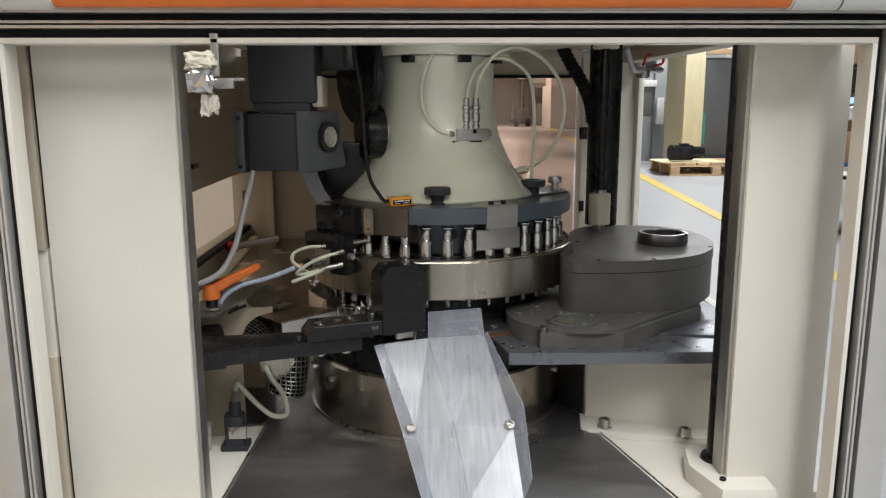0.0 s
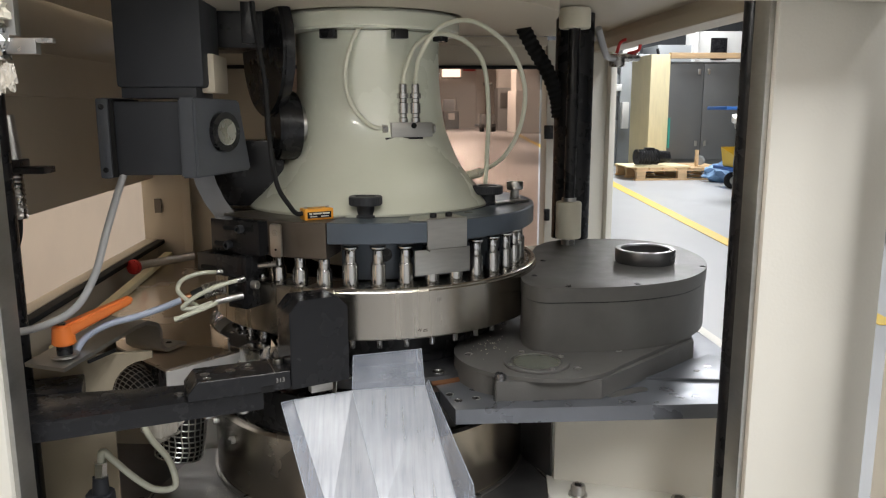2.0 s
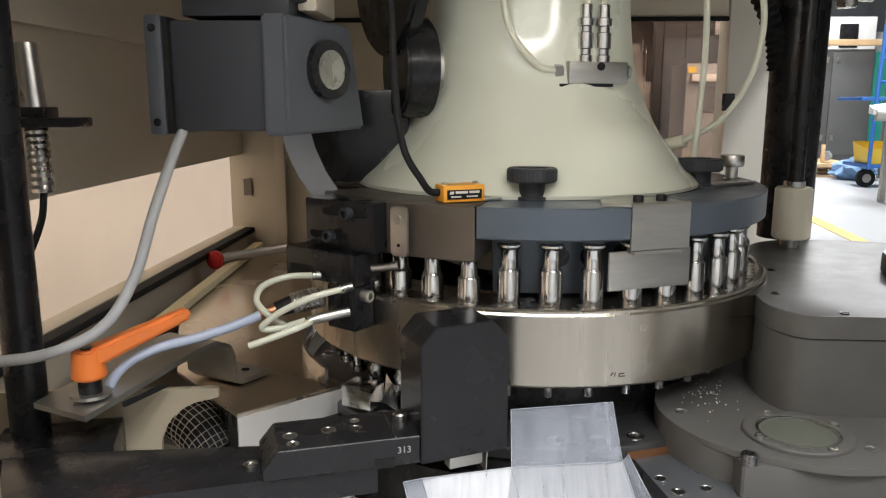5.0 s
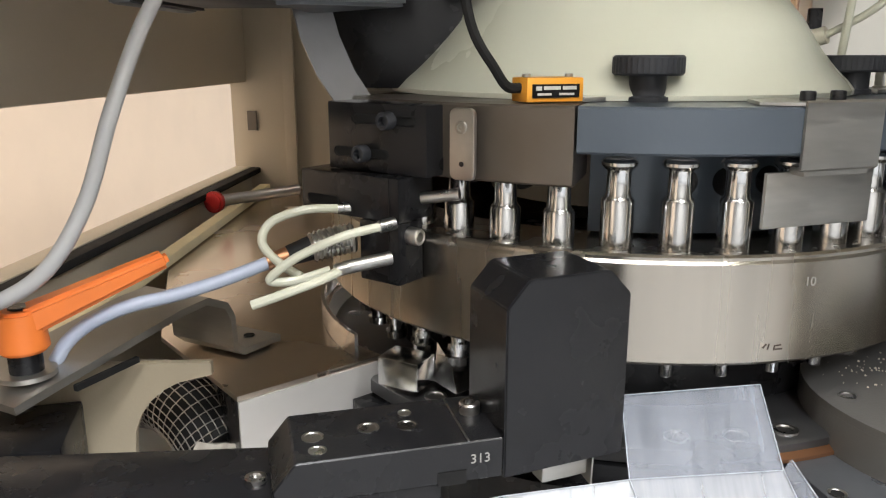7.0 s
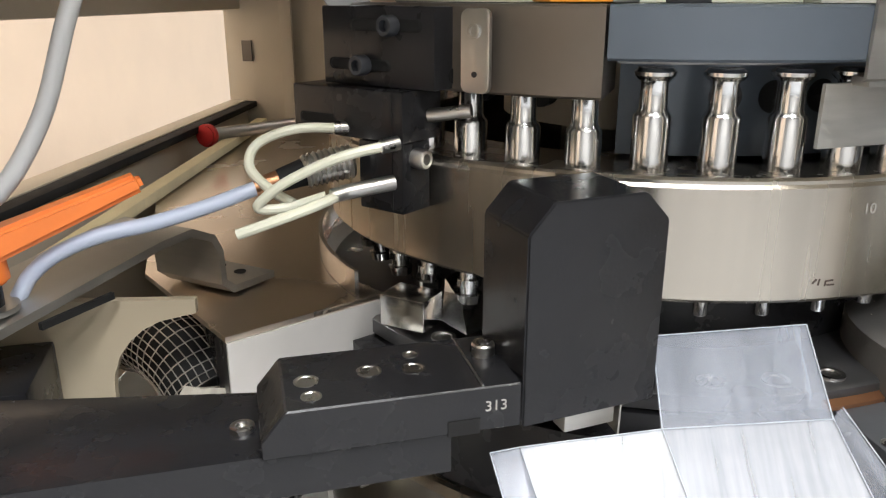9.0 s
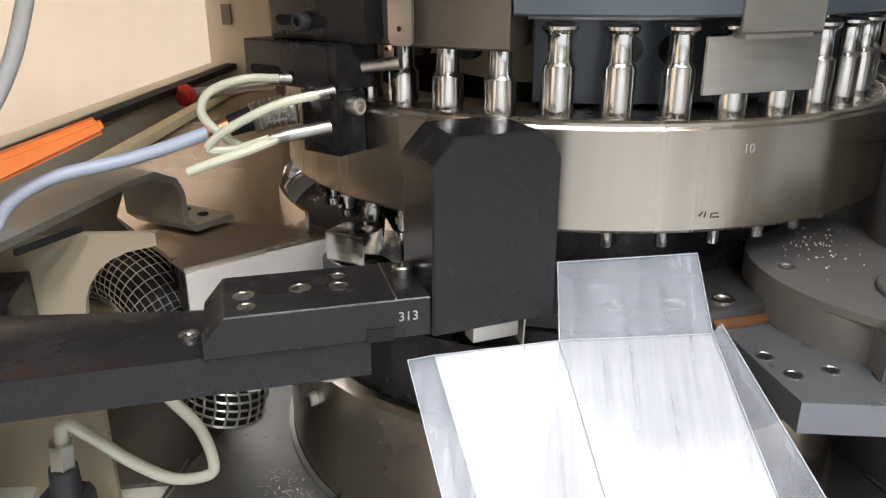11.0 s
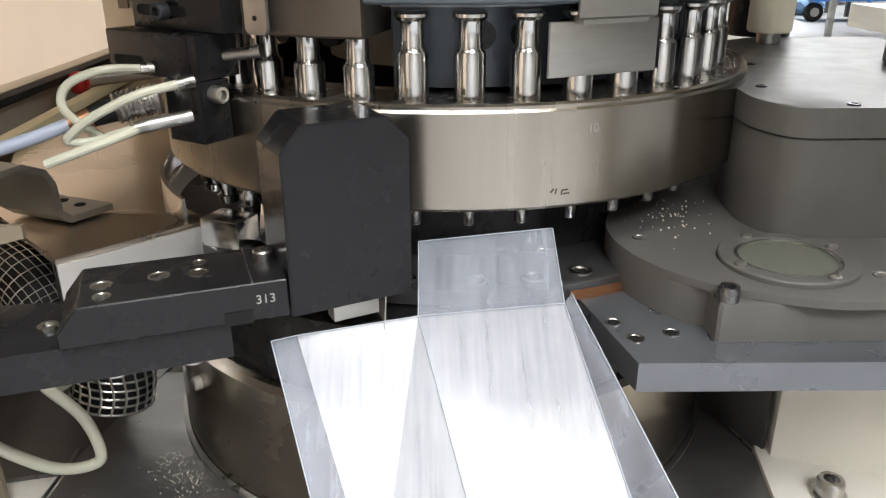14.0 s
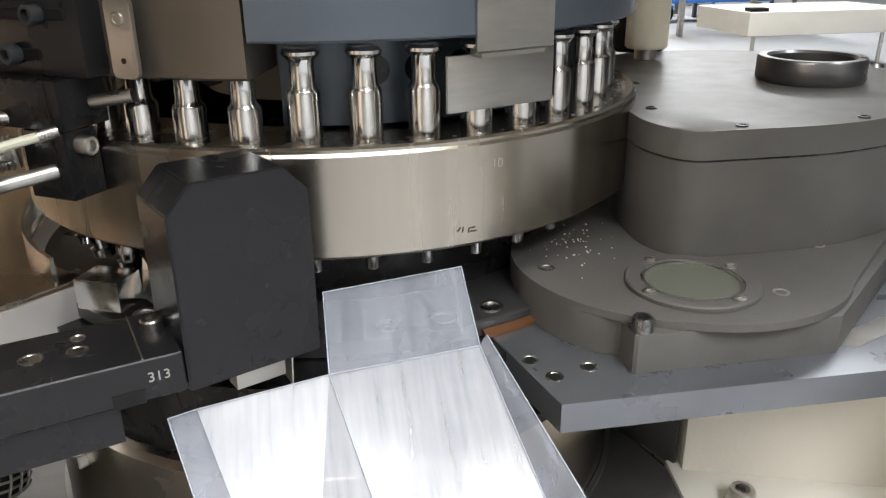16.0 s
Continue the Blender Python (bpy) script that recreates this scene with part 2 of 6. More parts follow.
YELLOW = mat("yellow_floor_paint", (0.70, 0.48, 0.06), 0.5, vary=0.08, scale=12, bump=0.05, stain=0.2, stain_colour=(0.45, 0.36, 0.2))
HALLWALL = mat("hall_wall_paint", (0.62, 0.60, 0.57), 0.7, vary=0.05, scale=1.2, bump=0.1)
DARKWALL = mat("dark_wall_cladding", (0.06, 0.065, 0.07), 0.6, vary=0.1, scale=1.5, bump=0.1)
WOOD = mat("raw_pine", (0.62, 0.43, 0.24), 0.65, vary=0.18, scale=5, bump=0.15, stretch=(1, 12, 12), per_piece=0.15)
PLY = mat("pale_plywood", (0.74, 0.66, 0.42), 0.6, vary=0.08, scale=4, bump=0.08, stretch=(8, 8, 1))
CARTON = mat("brown_cardboard", (0.42, 0.26, 0.13), 0.8, vary=0.1, scale=4, bump=0.1, per_piece=0.2)
TROLLEYBLUE = mat("blue_tube_paint", (0.03, 0.13, 0.42), 0.4, vary=0.08, scale=10, bump=0.03)
GREYMACH = mat("machine_grey", (0.30, 0.32, 0.33), 0.45, 0.1, vary=0.08, scale=3, bump=0.05)
DARKGREY = mat("cabinet_dark_grey", (0.13, 0.135, 0.135), 0.45, 0.3, vary=0.08, scale=3, bump=0.05)
TEAL = mat("teal_tape", (0.02, 0.28, 0.24), 0.5, vary=0.1, scale=8, bump=0.03)
YELLOWPL = mat("yellow_crate", (0.80, 0.55, 0.05), 0.45, vary=0.06, scale=8, bump=0.03)
BLUESHEET = mat("blue_cloth", (0.20, 0.34, 0.55), 0.8, vary=0.12, scale=10, bump=0.2)
WHITEMACH = mat("white_machine_paint", (0.68, 0.68, 0.66), 0.45, vary=0.05, scale=4, bump=0.05)
GLOWPANE = bpy.data.materials.new("bright_window")
GLOWPANE.use_nodes = True
GLOWPANE.node_tree.nodes["Principled BSDF"].inputs["Emission Color"].default_value = (1, 0.97, 0.92, 1)
GLOWPANE.node_tree.nodes["Principled BSDF"].inputs["Emission Strength"].default_value = 3.0

# ---- mesh helpers ----


def thing(name, label, category, base=(0, 0, 0), group="", kind=""):
    ob = new(name)
    ob.empty_display_size = 0.02
    ob.matrix_basis = Matrix.Translation(base)
    return tagged(ob, label, category, group, kind)


def part(name, bm, material, parent=None, label="", smooth=True, angle=35):
    me = bpy.data.meshes.new(name)
    bmesh.ops.recalc_face_normals(bm, faces=bm.faces[:])
    bm.to_mesh(me)
    bm.free()
    me.materials.append(material)
    if smooth:
        me.shade_smooth()
        me.set_sharp_from_angle(angle=radians(angle))
    ob = new(name, me)
    if parent is not None:
        ob.parent = parent
        ob.matrix_parent_inverse = parent.matrix_basis.inverted() if parent.type == "EMPTY" else Matrix.Identity(4)
    if label:
        ob["label"] = label
    return ob


def solo(name, bm, material, label, category, group="", kind="", **kw):
    return tagged(part(name, bm, material, **kw), label, category, group, kind)


def start():
    return bmesh.new()


def hull(bm, verts, faces):
    vs = [bm.verts.new(v) for v in verts]
    made = []
    for f in faces:
        made.append(bm.faces.new([vs[i] for i in f]))
    return vs, made


def box(bm, c, s, rz=0.0, bevel=0.0, m=None):
    t = (m or Matrix.Identity(4)) @ pose(*c, 0, 0, rz) @ Matrix.Diagonal((*s, 1))
    got = bmesh.ops.create_cube(bm, size=1.0, matrix=t)
    if bevel > 0:
        edges = list({e for v in got["verts"] for e in v.link_edges})
        bmesh.ops.bevel(bm, geom=edges, offset=bevel, segments=2, profile=0.6, affect="EDGES")
    return bm


def prism(bm, outline, z0, z1, bevel=0.0, m=None):
    t = m or Matrix.Identity(4)
    lo = [bm.verts.new(t @ Vector((x, y, z0))) for x, y in outline]
    hi = [bm.verts.new(t @ Vector((x, y, z1))) for x, y in outline]
    n = len(outline)
    bm.faces.new(lo[::-1])
    top = bm.faces.new(hi)
    for i in range(n):
        bm.faces.new((lo[i], lo[(i + 1) % n], hi[(i + 1) % n], hi[i]))
    if bevel > 0:
        bmesh.ops.bevel(bm, geom=list(top.edges), offset=bevel, segments=2, profile=0.6, affect="EDGES")
    return bm


def rod(bm, a, b, r, r2=None, seg=20, bevel=0.0):
    a, b = Vector(a), Vector(b)
    d = b - a
    t = Matrix.Translation((a + b) / 2) @ d.to_track_quat("Z", "Y").to_matrix().to_4x4()
    got = bmesh.ops.create_cone(bm, cap_ends=True, segments=seg, radius1=r, radius2=r if r2 is None else r2, depth=d.length, matrix=t)
    if bevel > 0:
        edges = list({e for v in got["verts"] for e in v.link_edges if any(len(f.verts) > 4 for f in e.link_faces)})
        bmesh.ops.bevel(bm, geom=edges, offset=bevel, segments=2, affect="EDGES")
    return bm


def lathe(bm, profile, c=(0, 0), seg=96, a0=0.0, a1=360.0, closed=True, bulge=None):
    """Turns a profile of (radius, height) about a vertical axis; closed joins its last point to its first."""
    full = abs(a1 - a0 - 360) < 1e-6
    steps = seg if full else seg + 1
    rings = []
    for i in range(steps):
        h = radians(a0 + (a1 - a0) * i / seg)
        ring = []
        for r, z in profile:
            rr = r + (bulge(h, z) if bulge else 0.0)
            ring.append(bm.verts.new((c[0] + rr * math.cos(h), c[1] + rr * math.sin(h), z)))
        rings.append(ring)
    n = len(profile)
    for i in range(seg):
        p, q = rings[i], rings[(i + 1) % steps]
        for j in range(n if closed else n - 1):
            k = (j + 1) % n
            bm.faces.new((p[j], q[j], q[k], p[k]))
    if not full and closed:
        bm.faces.new(rings[0])
        bm.faces.new(rings[-1][::-1])
    return bm


def smooth_path(points, per=8):
    pts = [Vector(p) for p in points]
    pts = [2 * pts[0] - pts[1]] + pts + [2 * pts[-1] - pts[-2]]
    out = []
    for i in range(1, len(pts) - 2):
        p0, p1, p2, p3 = pts[i - 1:i + 3]
        for k in range(per):
            t = k / per
            out.append(0.5 * ((2 * p1) + (p2 - p0) * t + (2 * p0 - 5 * p1 + 4 * p2 - p3) * t * t + (3 * p1 - p0 - 3 * p2 + p3) * t ** 3))
    out.append(pts[-2])
    return out


def tube(bm, points, r, seg=12, per=8, ribs=0.0, straight=False):
    """A round hose along points; ribs: how far every second ring stands out."""
    path = [Vector(p) for p in points] if straight else smooth_path(points, per)
    up = Vector((0.13, 0.27, 0.95)).normalized()
    rings = []
    for i, p in enumerate(path):
        d = (path[min(i + 1, len(path) - 1)] - path[max(i - 1, 0)]).normalized()
        side = d.cross(up)
        if side.length < 1e-4:
            side = d.cross(Vector((1, 0, 0)))
        side.normalize()
        up = side.cross(d).normalized()
        rr = r + (ribs if i % 2 else 0.0)
        rings.append([bm.verts.new(p + rr * (math.cos(2 * math.pi * k / seg) * side + math.sin(2 * math.pi * k / seg) * up)) for k in range(seg)])
    for a, b in zip(rings, rings[1:]):
        for k in range(seg):
            bm.faces.new((a[k], a[(k + 1) % seg], b[(k + 1) % seg], b[k]))
    bm.faces.new(rings[0][::-1])
    bm.faces.new(rings[-1])
    return bm


def strip(bm, points, width, thick):
    """A bent flat strip along points with its width along a given vector."""
    w = Vector(width)
    path = [Vector(p) for p in points]
    rows = []
    for i, p in enumerate(path):
        a = (p - path[i - 1]).normalized() if i else None
        b = (path[i + 1] - p).normalized() if i + 1 < len(path) else None
        d = (a + b).normalized() if a and b else (a or b)
        n = d.cross(w.normalized()).normalized()
        k = thick / max(n.dot((b or a).cross(w.normalized()).normalized()), 0.3)
        rows.append([bm.verts.new(p), bm.verts.new(p + w), bm.verts.new(p + w + n * k), bm.verts.new(p + n * k)])
    for p, q in zip(rows, rows[1:]):
        for j in range(4):
            bm.faces.new((p[j], p[(j + 1) % 4], q[(j + 1) % 4], q[j]))
    bm.faces.new(rows[0][::-1])
    bm.faces.new(rows[-1])
    return bm


def sheet(bm, corners, thick):
    """A flat sheet with its corners given in order, of some thickness."""
    vs = [Vector(v) for v in corners]
    n = (vs[1] - vs[0]).cross(vs[2] - vs[1]).normalized() * thick
    lo = [bm.verts.new(v) for v in vs]
    hi = [bm.verts.new(v + n) for v in vs]
    bm.faces.new(lo[::-1])
    bm.faces.new(hi)
    for i in range(len(vs)):
        j = (i + 1) % len(vs)
        bm.faces.new((lo[i], lo[j], hi[j], hi[i]))
    return bm


def along(o, d, z=0.0):
    """A local frame whose x runs along the plan direction d from o, y to its left."""
    a = math.degrees(math.atan2(d[1], d[0]))
    return pose(o[0], o[1], z, 0, 0, a)


def cap_screw(name, place, axis, r, length, parent=None, material=None, label="", group=""):
    """A socket head screw: head with a hexagonal hole."""
    a = Vector(axis).normalized()
    t = Matrix.Translation(place) @ a.to_track_quat("Z", "Y").to_matrix().to_4x4()
    bm = start()
    lathe(bm, [(r, 0), (r, length * 0.85), (r * 0.88, length), (r * 0.56, length), (r * 0.54, length * 0.45), (0.0003, length * 0.45), (0.0003, 0)], seg=18)
    bmesh.ops.transform(bm, matrix=t, verts=bm.verts[:])
    return part(name, bm, material or STEEL, parent, label)


def text_mesh(words, size, m, depth=0.0002):
    cu = bpy.data.curves.new("lettering", "FONT")
    cu.body, cu.size, cu.extrude, cu.align_x, cu.align_y = words, size, depth, "CENTER", "CENTER"
    ob = bpy.data.objects.new("lettering", cu)
    me = bpy.data.meshes.new_from_object(ob)
    bpy.data.objects.remove(ob)
    bm = start()
    bm.from_mesh(me)
    bpy.data.meshes.remove(me)
    bmesh.ops.transform(bm, matrix=m, verts=bm.verts[:])
    return bm

# ---- setting: hall and machine cabinet ----
CX, CY = 0.093, 1.486

bm = start()
box(bm, (6, 20, -0.05), (52, 64, 0.1))
solo("floor", bm, FLOOR, "smooth grey painted concrete hall floor", "floor", kind="structure")
bm = start()
box(bm, (6, 48.0, 3), (52, 0.3, 6.2))
solo("wall_north", bm, HALLWALL, "pale plaster end wall of the factory hall", "wall", kind="structure")
bm = start()
box(bm, (6, -5.5, 3), (52, 0.3, 6.2))
solo("wall_south", bm, HALLWALL, "pale plaster wall of the factory hall", "wall", kind="structure")
bm = start()
box(bm, (32, 20, 3), (0.3, 64, 6.2))
solo("wall_east", bm, HALLWALL, "pale plaster side wall of the factory hall", "wall", kind="structure")
bm = start()
box(bm, (-1.18, 2.2, 1.6), (0.12, 6.0, 3.2))
solo("wall_west", bm, TANWALL, "tan stucco wall beside the machine", "wall", kind="structure")
bm = start()
box(bm, (-20, 20, 3), (0.3, 64, 6.2))
solo("wall_far_west", bm, HALLWALL, "pale plaster side wall of the factory hall", "wall", kind="structure")
bm = start()
box(bm, (6, 20, 6.1), (52, 64, 0.15))
solo("ceiling", bm, HALLWALL, "pale flat ceiling of the factory hall", "ceiling", kind="structure")
bm = start()
prism(bm, [(2.88, 4.2), (3.00, 4.2), (3.78, 11.6), (6.4, 36), (6.2, 36), (3.62, 11.6)], 0.002, 0.006)
solo("floor_marking", bm, YELLOW, "yellow painted safety line on the floor", "floor marking", kind="structure")

# the cabinet round the press
cab = thing("press_cabinet", "cream painted steel machine cabinet with open windows and doors", "machine cabinet", (0.1, 1.5, 0))
bm = start()
box(bm, (0.105, 1.53, 0.33), (1.11, 1.26, 0.64), bevel=0.004)
part("base", bm, CREAM, cab)
bm = start()
box(bm, (0.105, 1.57, 0.655), (1.10, 1.16, 0.010))
part("deck", bm, CREAM, cab, "cream painted deck with scattered powder")
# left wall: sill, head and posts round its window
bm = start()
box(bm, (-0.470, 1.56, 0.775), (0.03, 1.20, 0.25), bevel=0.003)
part("sill_panel", bm, CREAM_SHADED, cab)
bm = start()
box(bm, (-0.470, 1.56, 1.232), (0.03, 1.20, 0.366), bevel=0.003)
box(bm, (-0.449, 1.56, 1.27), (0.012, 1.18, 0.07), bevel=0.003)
part("side_panel", bm, CREAM_SHADED, cab)
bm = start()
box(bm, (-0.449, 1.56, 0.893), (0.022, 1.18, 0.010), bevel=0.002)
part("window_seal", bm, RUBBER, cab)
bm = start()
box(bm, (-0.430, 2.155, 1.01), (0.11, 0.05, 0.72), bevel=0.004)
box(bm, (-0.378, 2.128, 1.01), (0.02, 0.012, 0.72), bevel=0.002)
part("corner_post", bm, CREAM_SHADED, cab)
bm = start()
box(bm, (-0.447, 2.127, 0.982), (0.016, 0.006, 0.034))
part("latch_hole", bm, BROWN, cab)
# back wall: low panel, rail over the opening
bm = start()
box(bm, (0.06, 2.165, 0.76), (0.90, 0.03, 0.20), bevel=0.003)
part("back_panel", bm, CREAM_SHADED, cab)
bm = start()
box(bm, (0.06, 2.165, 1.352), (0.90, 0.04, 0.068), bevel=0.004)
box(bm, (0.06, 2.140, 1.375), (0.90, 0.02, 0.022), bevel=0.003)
part("back_rail", bm, CREAM_SHADED, cab)
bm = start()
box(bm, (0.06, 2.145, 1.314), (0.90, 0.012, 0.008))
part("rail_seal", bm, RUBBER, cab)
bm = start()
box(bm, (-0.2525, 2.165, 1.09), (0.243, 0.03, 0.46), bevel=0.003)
part("back_panel", bm, CREAM_SHADED, cab)
bm = start()
box(bm, (0.600, 2.185, 1.01), (0.17, 0.07, 0.74), bevel=0.004)
box(bm, (0.676, 2.165, 1.01), (0.016, 0.09, 0.74), bevel=0.003)
part("corner_post", bm, CREAM, cab)
bm = start()
box(bm, (0.520, 2.145, 0.945), (0.014, 0.012, 0.030), bevel=0.002)
part("latch_hole", bm, BLACK, cab)
bm = start()
box(bm, (0.520, 2.145, 1.155), (0.022, 0.012, 0.034), bevel=0.002)
part("latch_hole", bm, BLACK, cab)
bm = start()
box(bm, (0.19, 2.168, 1.087), (0.62, 0.005, 0.452))
pane = part("window_pane", bm, TINTED, cab, "bronze tinted back window pane")
pane.visible_shadow = False
# right wall: sill and head round the open window
bm = start()
box(bm, (0.655, 1.60, 0.745), (0.03, 1.10, 0.17), bevel=0.003)
part("sill_panel", bm, CREAM, cab)
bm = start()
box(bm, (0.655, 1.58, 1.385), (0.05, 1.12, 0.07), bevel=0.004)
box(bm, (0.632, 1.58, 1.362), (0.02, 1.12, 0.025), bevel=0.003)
part("head_rail", bm, CREAM_SHADED, cab)
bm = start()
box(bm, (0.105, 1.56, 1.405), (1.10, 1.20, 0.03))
part("roof_plate", bm, CREAM_SHADED, cab)
# front wings either side of the opening
bm = start()
box(bm, (-0.361, 0.966, 0.96), (0.178, 0.012, 0.76), bevel=0.003)
part("front_wing", bm, CREAM, cab)
bm = start()
box(bm, (-0.270, 0.984, 0.96), (0.006, 0.034, 0.76), bevel=0.001)
part("wing_edge", bm, PLATE, cab)
bm = start()
box(bm, (0.570, 0.990, 0.96), (0.136, 0.012, 0.76), bevel=0.003)
part("front_wing", bm, CREAM, cab)
bm = start()
box(bm, (0.499, 1.008, 0.96), (0.006, 0.034, 0.76), bevel=0.001)
part("wing_edge", bm, PLATE, cab)
bm = start()
box(bm, (-0.470, 0.985, 0.96), (0.03, 0.04, 0.76), bevel=0.003)
part("side_wing", bm, CREAM, cab)

# door frame in front of the opening: cream profile, black seals, pale profile
fr = thing("door_frame", "cream and aluminium door frame with black rubber seals", "door frame", (0.08, 0.92, 0), kind="structure")


def frame_bar(name, material, lo, hi, y0, y1, label=""):
    """One bar along the top and two down the sides, from inner offset lo to outer offset hi."""
    zi, xl, xr = 1.313, -0.446, 0.606
    b = start()
    box(b, ((xl + xr) / 2, (y0 + y1) / 2, zi + (lo + hi) / 2), (xr - xl + 2 * hi, y1 - y0, hi - lo), bevel=0.0015)
    part(name, b, material, fr, label)
    for s, x in ((-1, xl), (1, xr)):
        b = start()
        box(b, (x + s * (lo + hi) / 2, (y0 + y1) / 2, (zi + lo) / 2 + 0.15), (hi - lo, y1 - y0, zi + lo - 0.3), bevel=0.0015)
        part(name, b, material, fr, label)


frame_bar("inner_profile", CREAM, 0.0, 0.007, 0.890, 0.921)
frame_bar("rubber_seal", RUBBER, 0.0073, 0.0175, 0.902, 0.921, "black rubber seal")
frame_bar("middle_profile", ALU, 0.0178, 0.0215, 0.888, 0.921)
frame_bar("groove", RUBBER, 0.0217, 0.0232, 0.898, 0.921)
frame_bar("middle_profile", ALU, 0.0234, 0.0270, 0.888, 0.921)
frame_bar("rubber_seal", RUBBER, 0.0273, 0.0355, 0.902, 0.921, "black rubber seal")
frame_bar("outer_profile", ALU, 0.0358, 0.075, 0.892, 0.921)
bm = start()
box(bm, (0.07, 0.965, 1.352), (1.10, 0.030, 0.066), bevel=0.003)
part("front_beam", bm, CREAM, fr)

# orange tube with white end caps over the frame
tb = thing("door_handle_tube", "orange tube handle with pale end caps over the door", "handle", (0.08, 0.872, 1.36))
TZ = 1.3660
bm = start()
rod(bm, (-0.372, 0.872, TZ), (0.487, 0.872, TZ), 0.0135, seg=28)
part("tube", bm, ORANGE, tb)
for a, b in ((-0.66, -0.372), (0.487, 0.78)):
    bm = start()
    rod(bm, (a, 0.872, TZ), (b, 0.872, TZ), 0.0165, seg=28, bevel=0.002)
    part("end_cap", bm, WHITEMACH, tb)
    bm = start()
    s = -0.455 if a < 0 else 0.545
    rod(bm, (s, 0.872, TZ), (s + 0.002, 0.872, TZ), 0.0169, seg=28)
    part("cap_joint", bm, DARKGREY, tb)
bm = start()
box(bm, (0.06, 0.886, TZ - 0.012), (1.3, 0.004, 0.006))
part("mounting_strip", bm, ALU, tb)

# housing added for the fill lamp under the front beam
lampo = thing("cabinet_lamp", "slim white housing added for the fill lamp under the roof", "lamp", (0.1, 0.985, 1.36))
bm = start()
box(bm, (0.10, 1.005, 1.373), (0.50, 0.045, 0.034), bevel=0.004)
part("housing", bm, WHITEMACH, lampo)

# deck plate of dark steel round the drum
LC = (0.079, 1.422)
bm = start()
prism(bm, [(-0.232, 1.29), (-0.248, 0.93), (0.428, 0.93), (0.330, 1.31), (0.315, 1.42), (-0.20, 1.42)], 0.6605, 0.668, bevel=0.0012)
deckplate = solo("deck_plate", bm, DECK, "dark worn steel deck plate dusted with powder", "plate")
bm = start()
rng = random.Random(5)
for _ in range(1500):
    a = radians(rng.uniform(-150, -50))
    r = rng.gauss(0.272, 0.010) if rng.random() < 0.7 else rng.uniform(0.25, 0.5)
    x, y = LC[0] + r * math.cos(a), LC[1] + r * math.sin(a)
    if y < 0.95 or r < 0.25:
        continue
    s = rng.uniform(0.0002, 0.00055)
    bmesh.ops.create_icosphere(bm, subdivisions=1, radius=s, matrix=Matrix.Translation((x, y, 0.6682)))
solo("powder_grains", bm, WHITEPL, "pale powder grains scattered round the drum", "powder", kind="stuff")

# bright sealed seams along the deck plate, dark steel panel and floor sheet beside the drum
for pts in ([(0.3325, 1.312), (0.4305, 0.935)], [(-0.2345, 1.292), (-0.2505, 0.935)], [(0.3325, 1.312), (0.356, 1.250), (0.362, 1.205)]):
    bm = start()
    tube(bm, [(x, y, 0.6690) for x, y in pts], 0.0016, 8, per=4)
    solo("deck_seam", bm, STEEL, "bright sealed seam along the steel deck plate", "seam", "seams of the deck plate")
bm = start()
sheet(bm, [(0.318, 1.352, 0.6612), (0.349, 1.272, 0.6612), (0.349, 1.272, 0.8155), (0.318, 1.352, 0.8155)], 0.003)
solo("splash_panel", bm, DARKSTEEL, "dark oiled steel panel standing beside the drum", "panel", smooth=False)
bm = start()
prism(bm, [(-0.2375, 1.270), (-0.228, 1.31), (-0.20, 1.44), (-0.36, 1.46), (-0.36, 1.245)], 0.6605, 0.6645)
solo("floor_sheet", bm, DARKSTEEL, "dark oiled steel sheet on the deck under the hoses", "sheet", smooth=False)

# guide rods with their bases
for rx, ry in ((0.512, 1.046), (-0.364, 1.190)):
    g = thing("guide_rod", "black guide rod standing in a cream cast base", "guide rod", (rx, ry, 0.66), "guide rods")
    bm = start()
    rod(bm, (rx, ry, 0.66), (rx, ry, 1.39), 0.0165, seg=28)
    part("rod", bm, BLACK, g)
    s = 1 if rx > 0 else -1
    bm = start()
    prism(bm, [(rx - s * 0.040, ry + 0.035), (rx - s * 0.052, ry - 0.02), (rx - s * 0.030, ry - 0.10), (rx + s * 0.05, ry - 0.10), (rx + s * 0.06, ry + 0.05), (rx - s * 0.02, ry + 0.055)][::s], 0.660, 0.690, bevel=0.006)
    part("base", bm, CREAM, g)
    bm = start()
    lathe(bm, [(0.017, 0.690), (0.026, 0.690), (0.024, 0.696), (0.017, 0.696)], (rx, ry), 28)
    part("collar", bm, BLACK, g)
    cap_screw("bolt", (rx - s * 0.018, ry - 0.07, 0.690), (0, 0, 1), 0.005, 0.004, g, BLACK)

# ---- the press ----
press = thing("press_column", "pale green enamelled press column flared over the turret", "machine column", (CX, CY, 1.065))


def lump(h, z):
    d = (h - radians(302) + math.pi) % (2 * math.pi) - math.pi
    k = max(0.0, min(1.0, (1.152 - z) / 0.030))
    return 0.024 * math.exp(-(d / 0.42) ** 2) * k * max(0.0, min(1.0, (z - 1.064) / 0.05))


PC = (CX - 0.010, 1.479)
bm = start()
prof = [(0.196, 1.0655), (0.196, 1.069), (0.190, 1.076), (0.180, 1.085), (0.168, 1.098), (0.158, 1.110), (0.149, 1.122), (0.142, 1.135), (0.1365, 1.147), (0.131, 1.160), (0.124, 1.178), (0.119, 1.200), (0.1155, 1.225), (0.113, 1.255), (0.112, 1.29), (0.1125, 1.327), (0.08, 1.327), (0.08, 1.0655)]
lathe(bm, prof, PC, 128, bulge=lambda h, z: lump(h, z))
part("flared_body", bm, COLUMN, press)
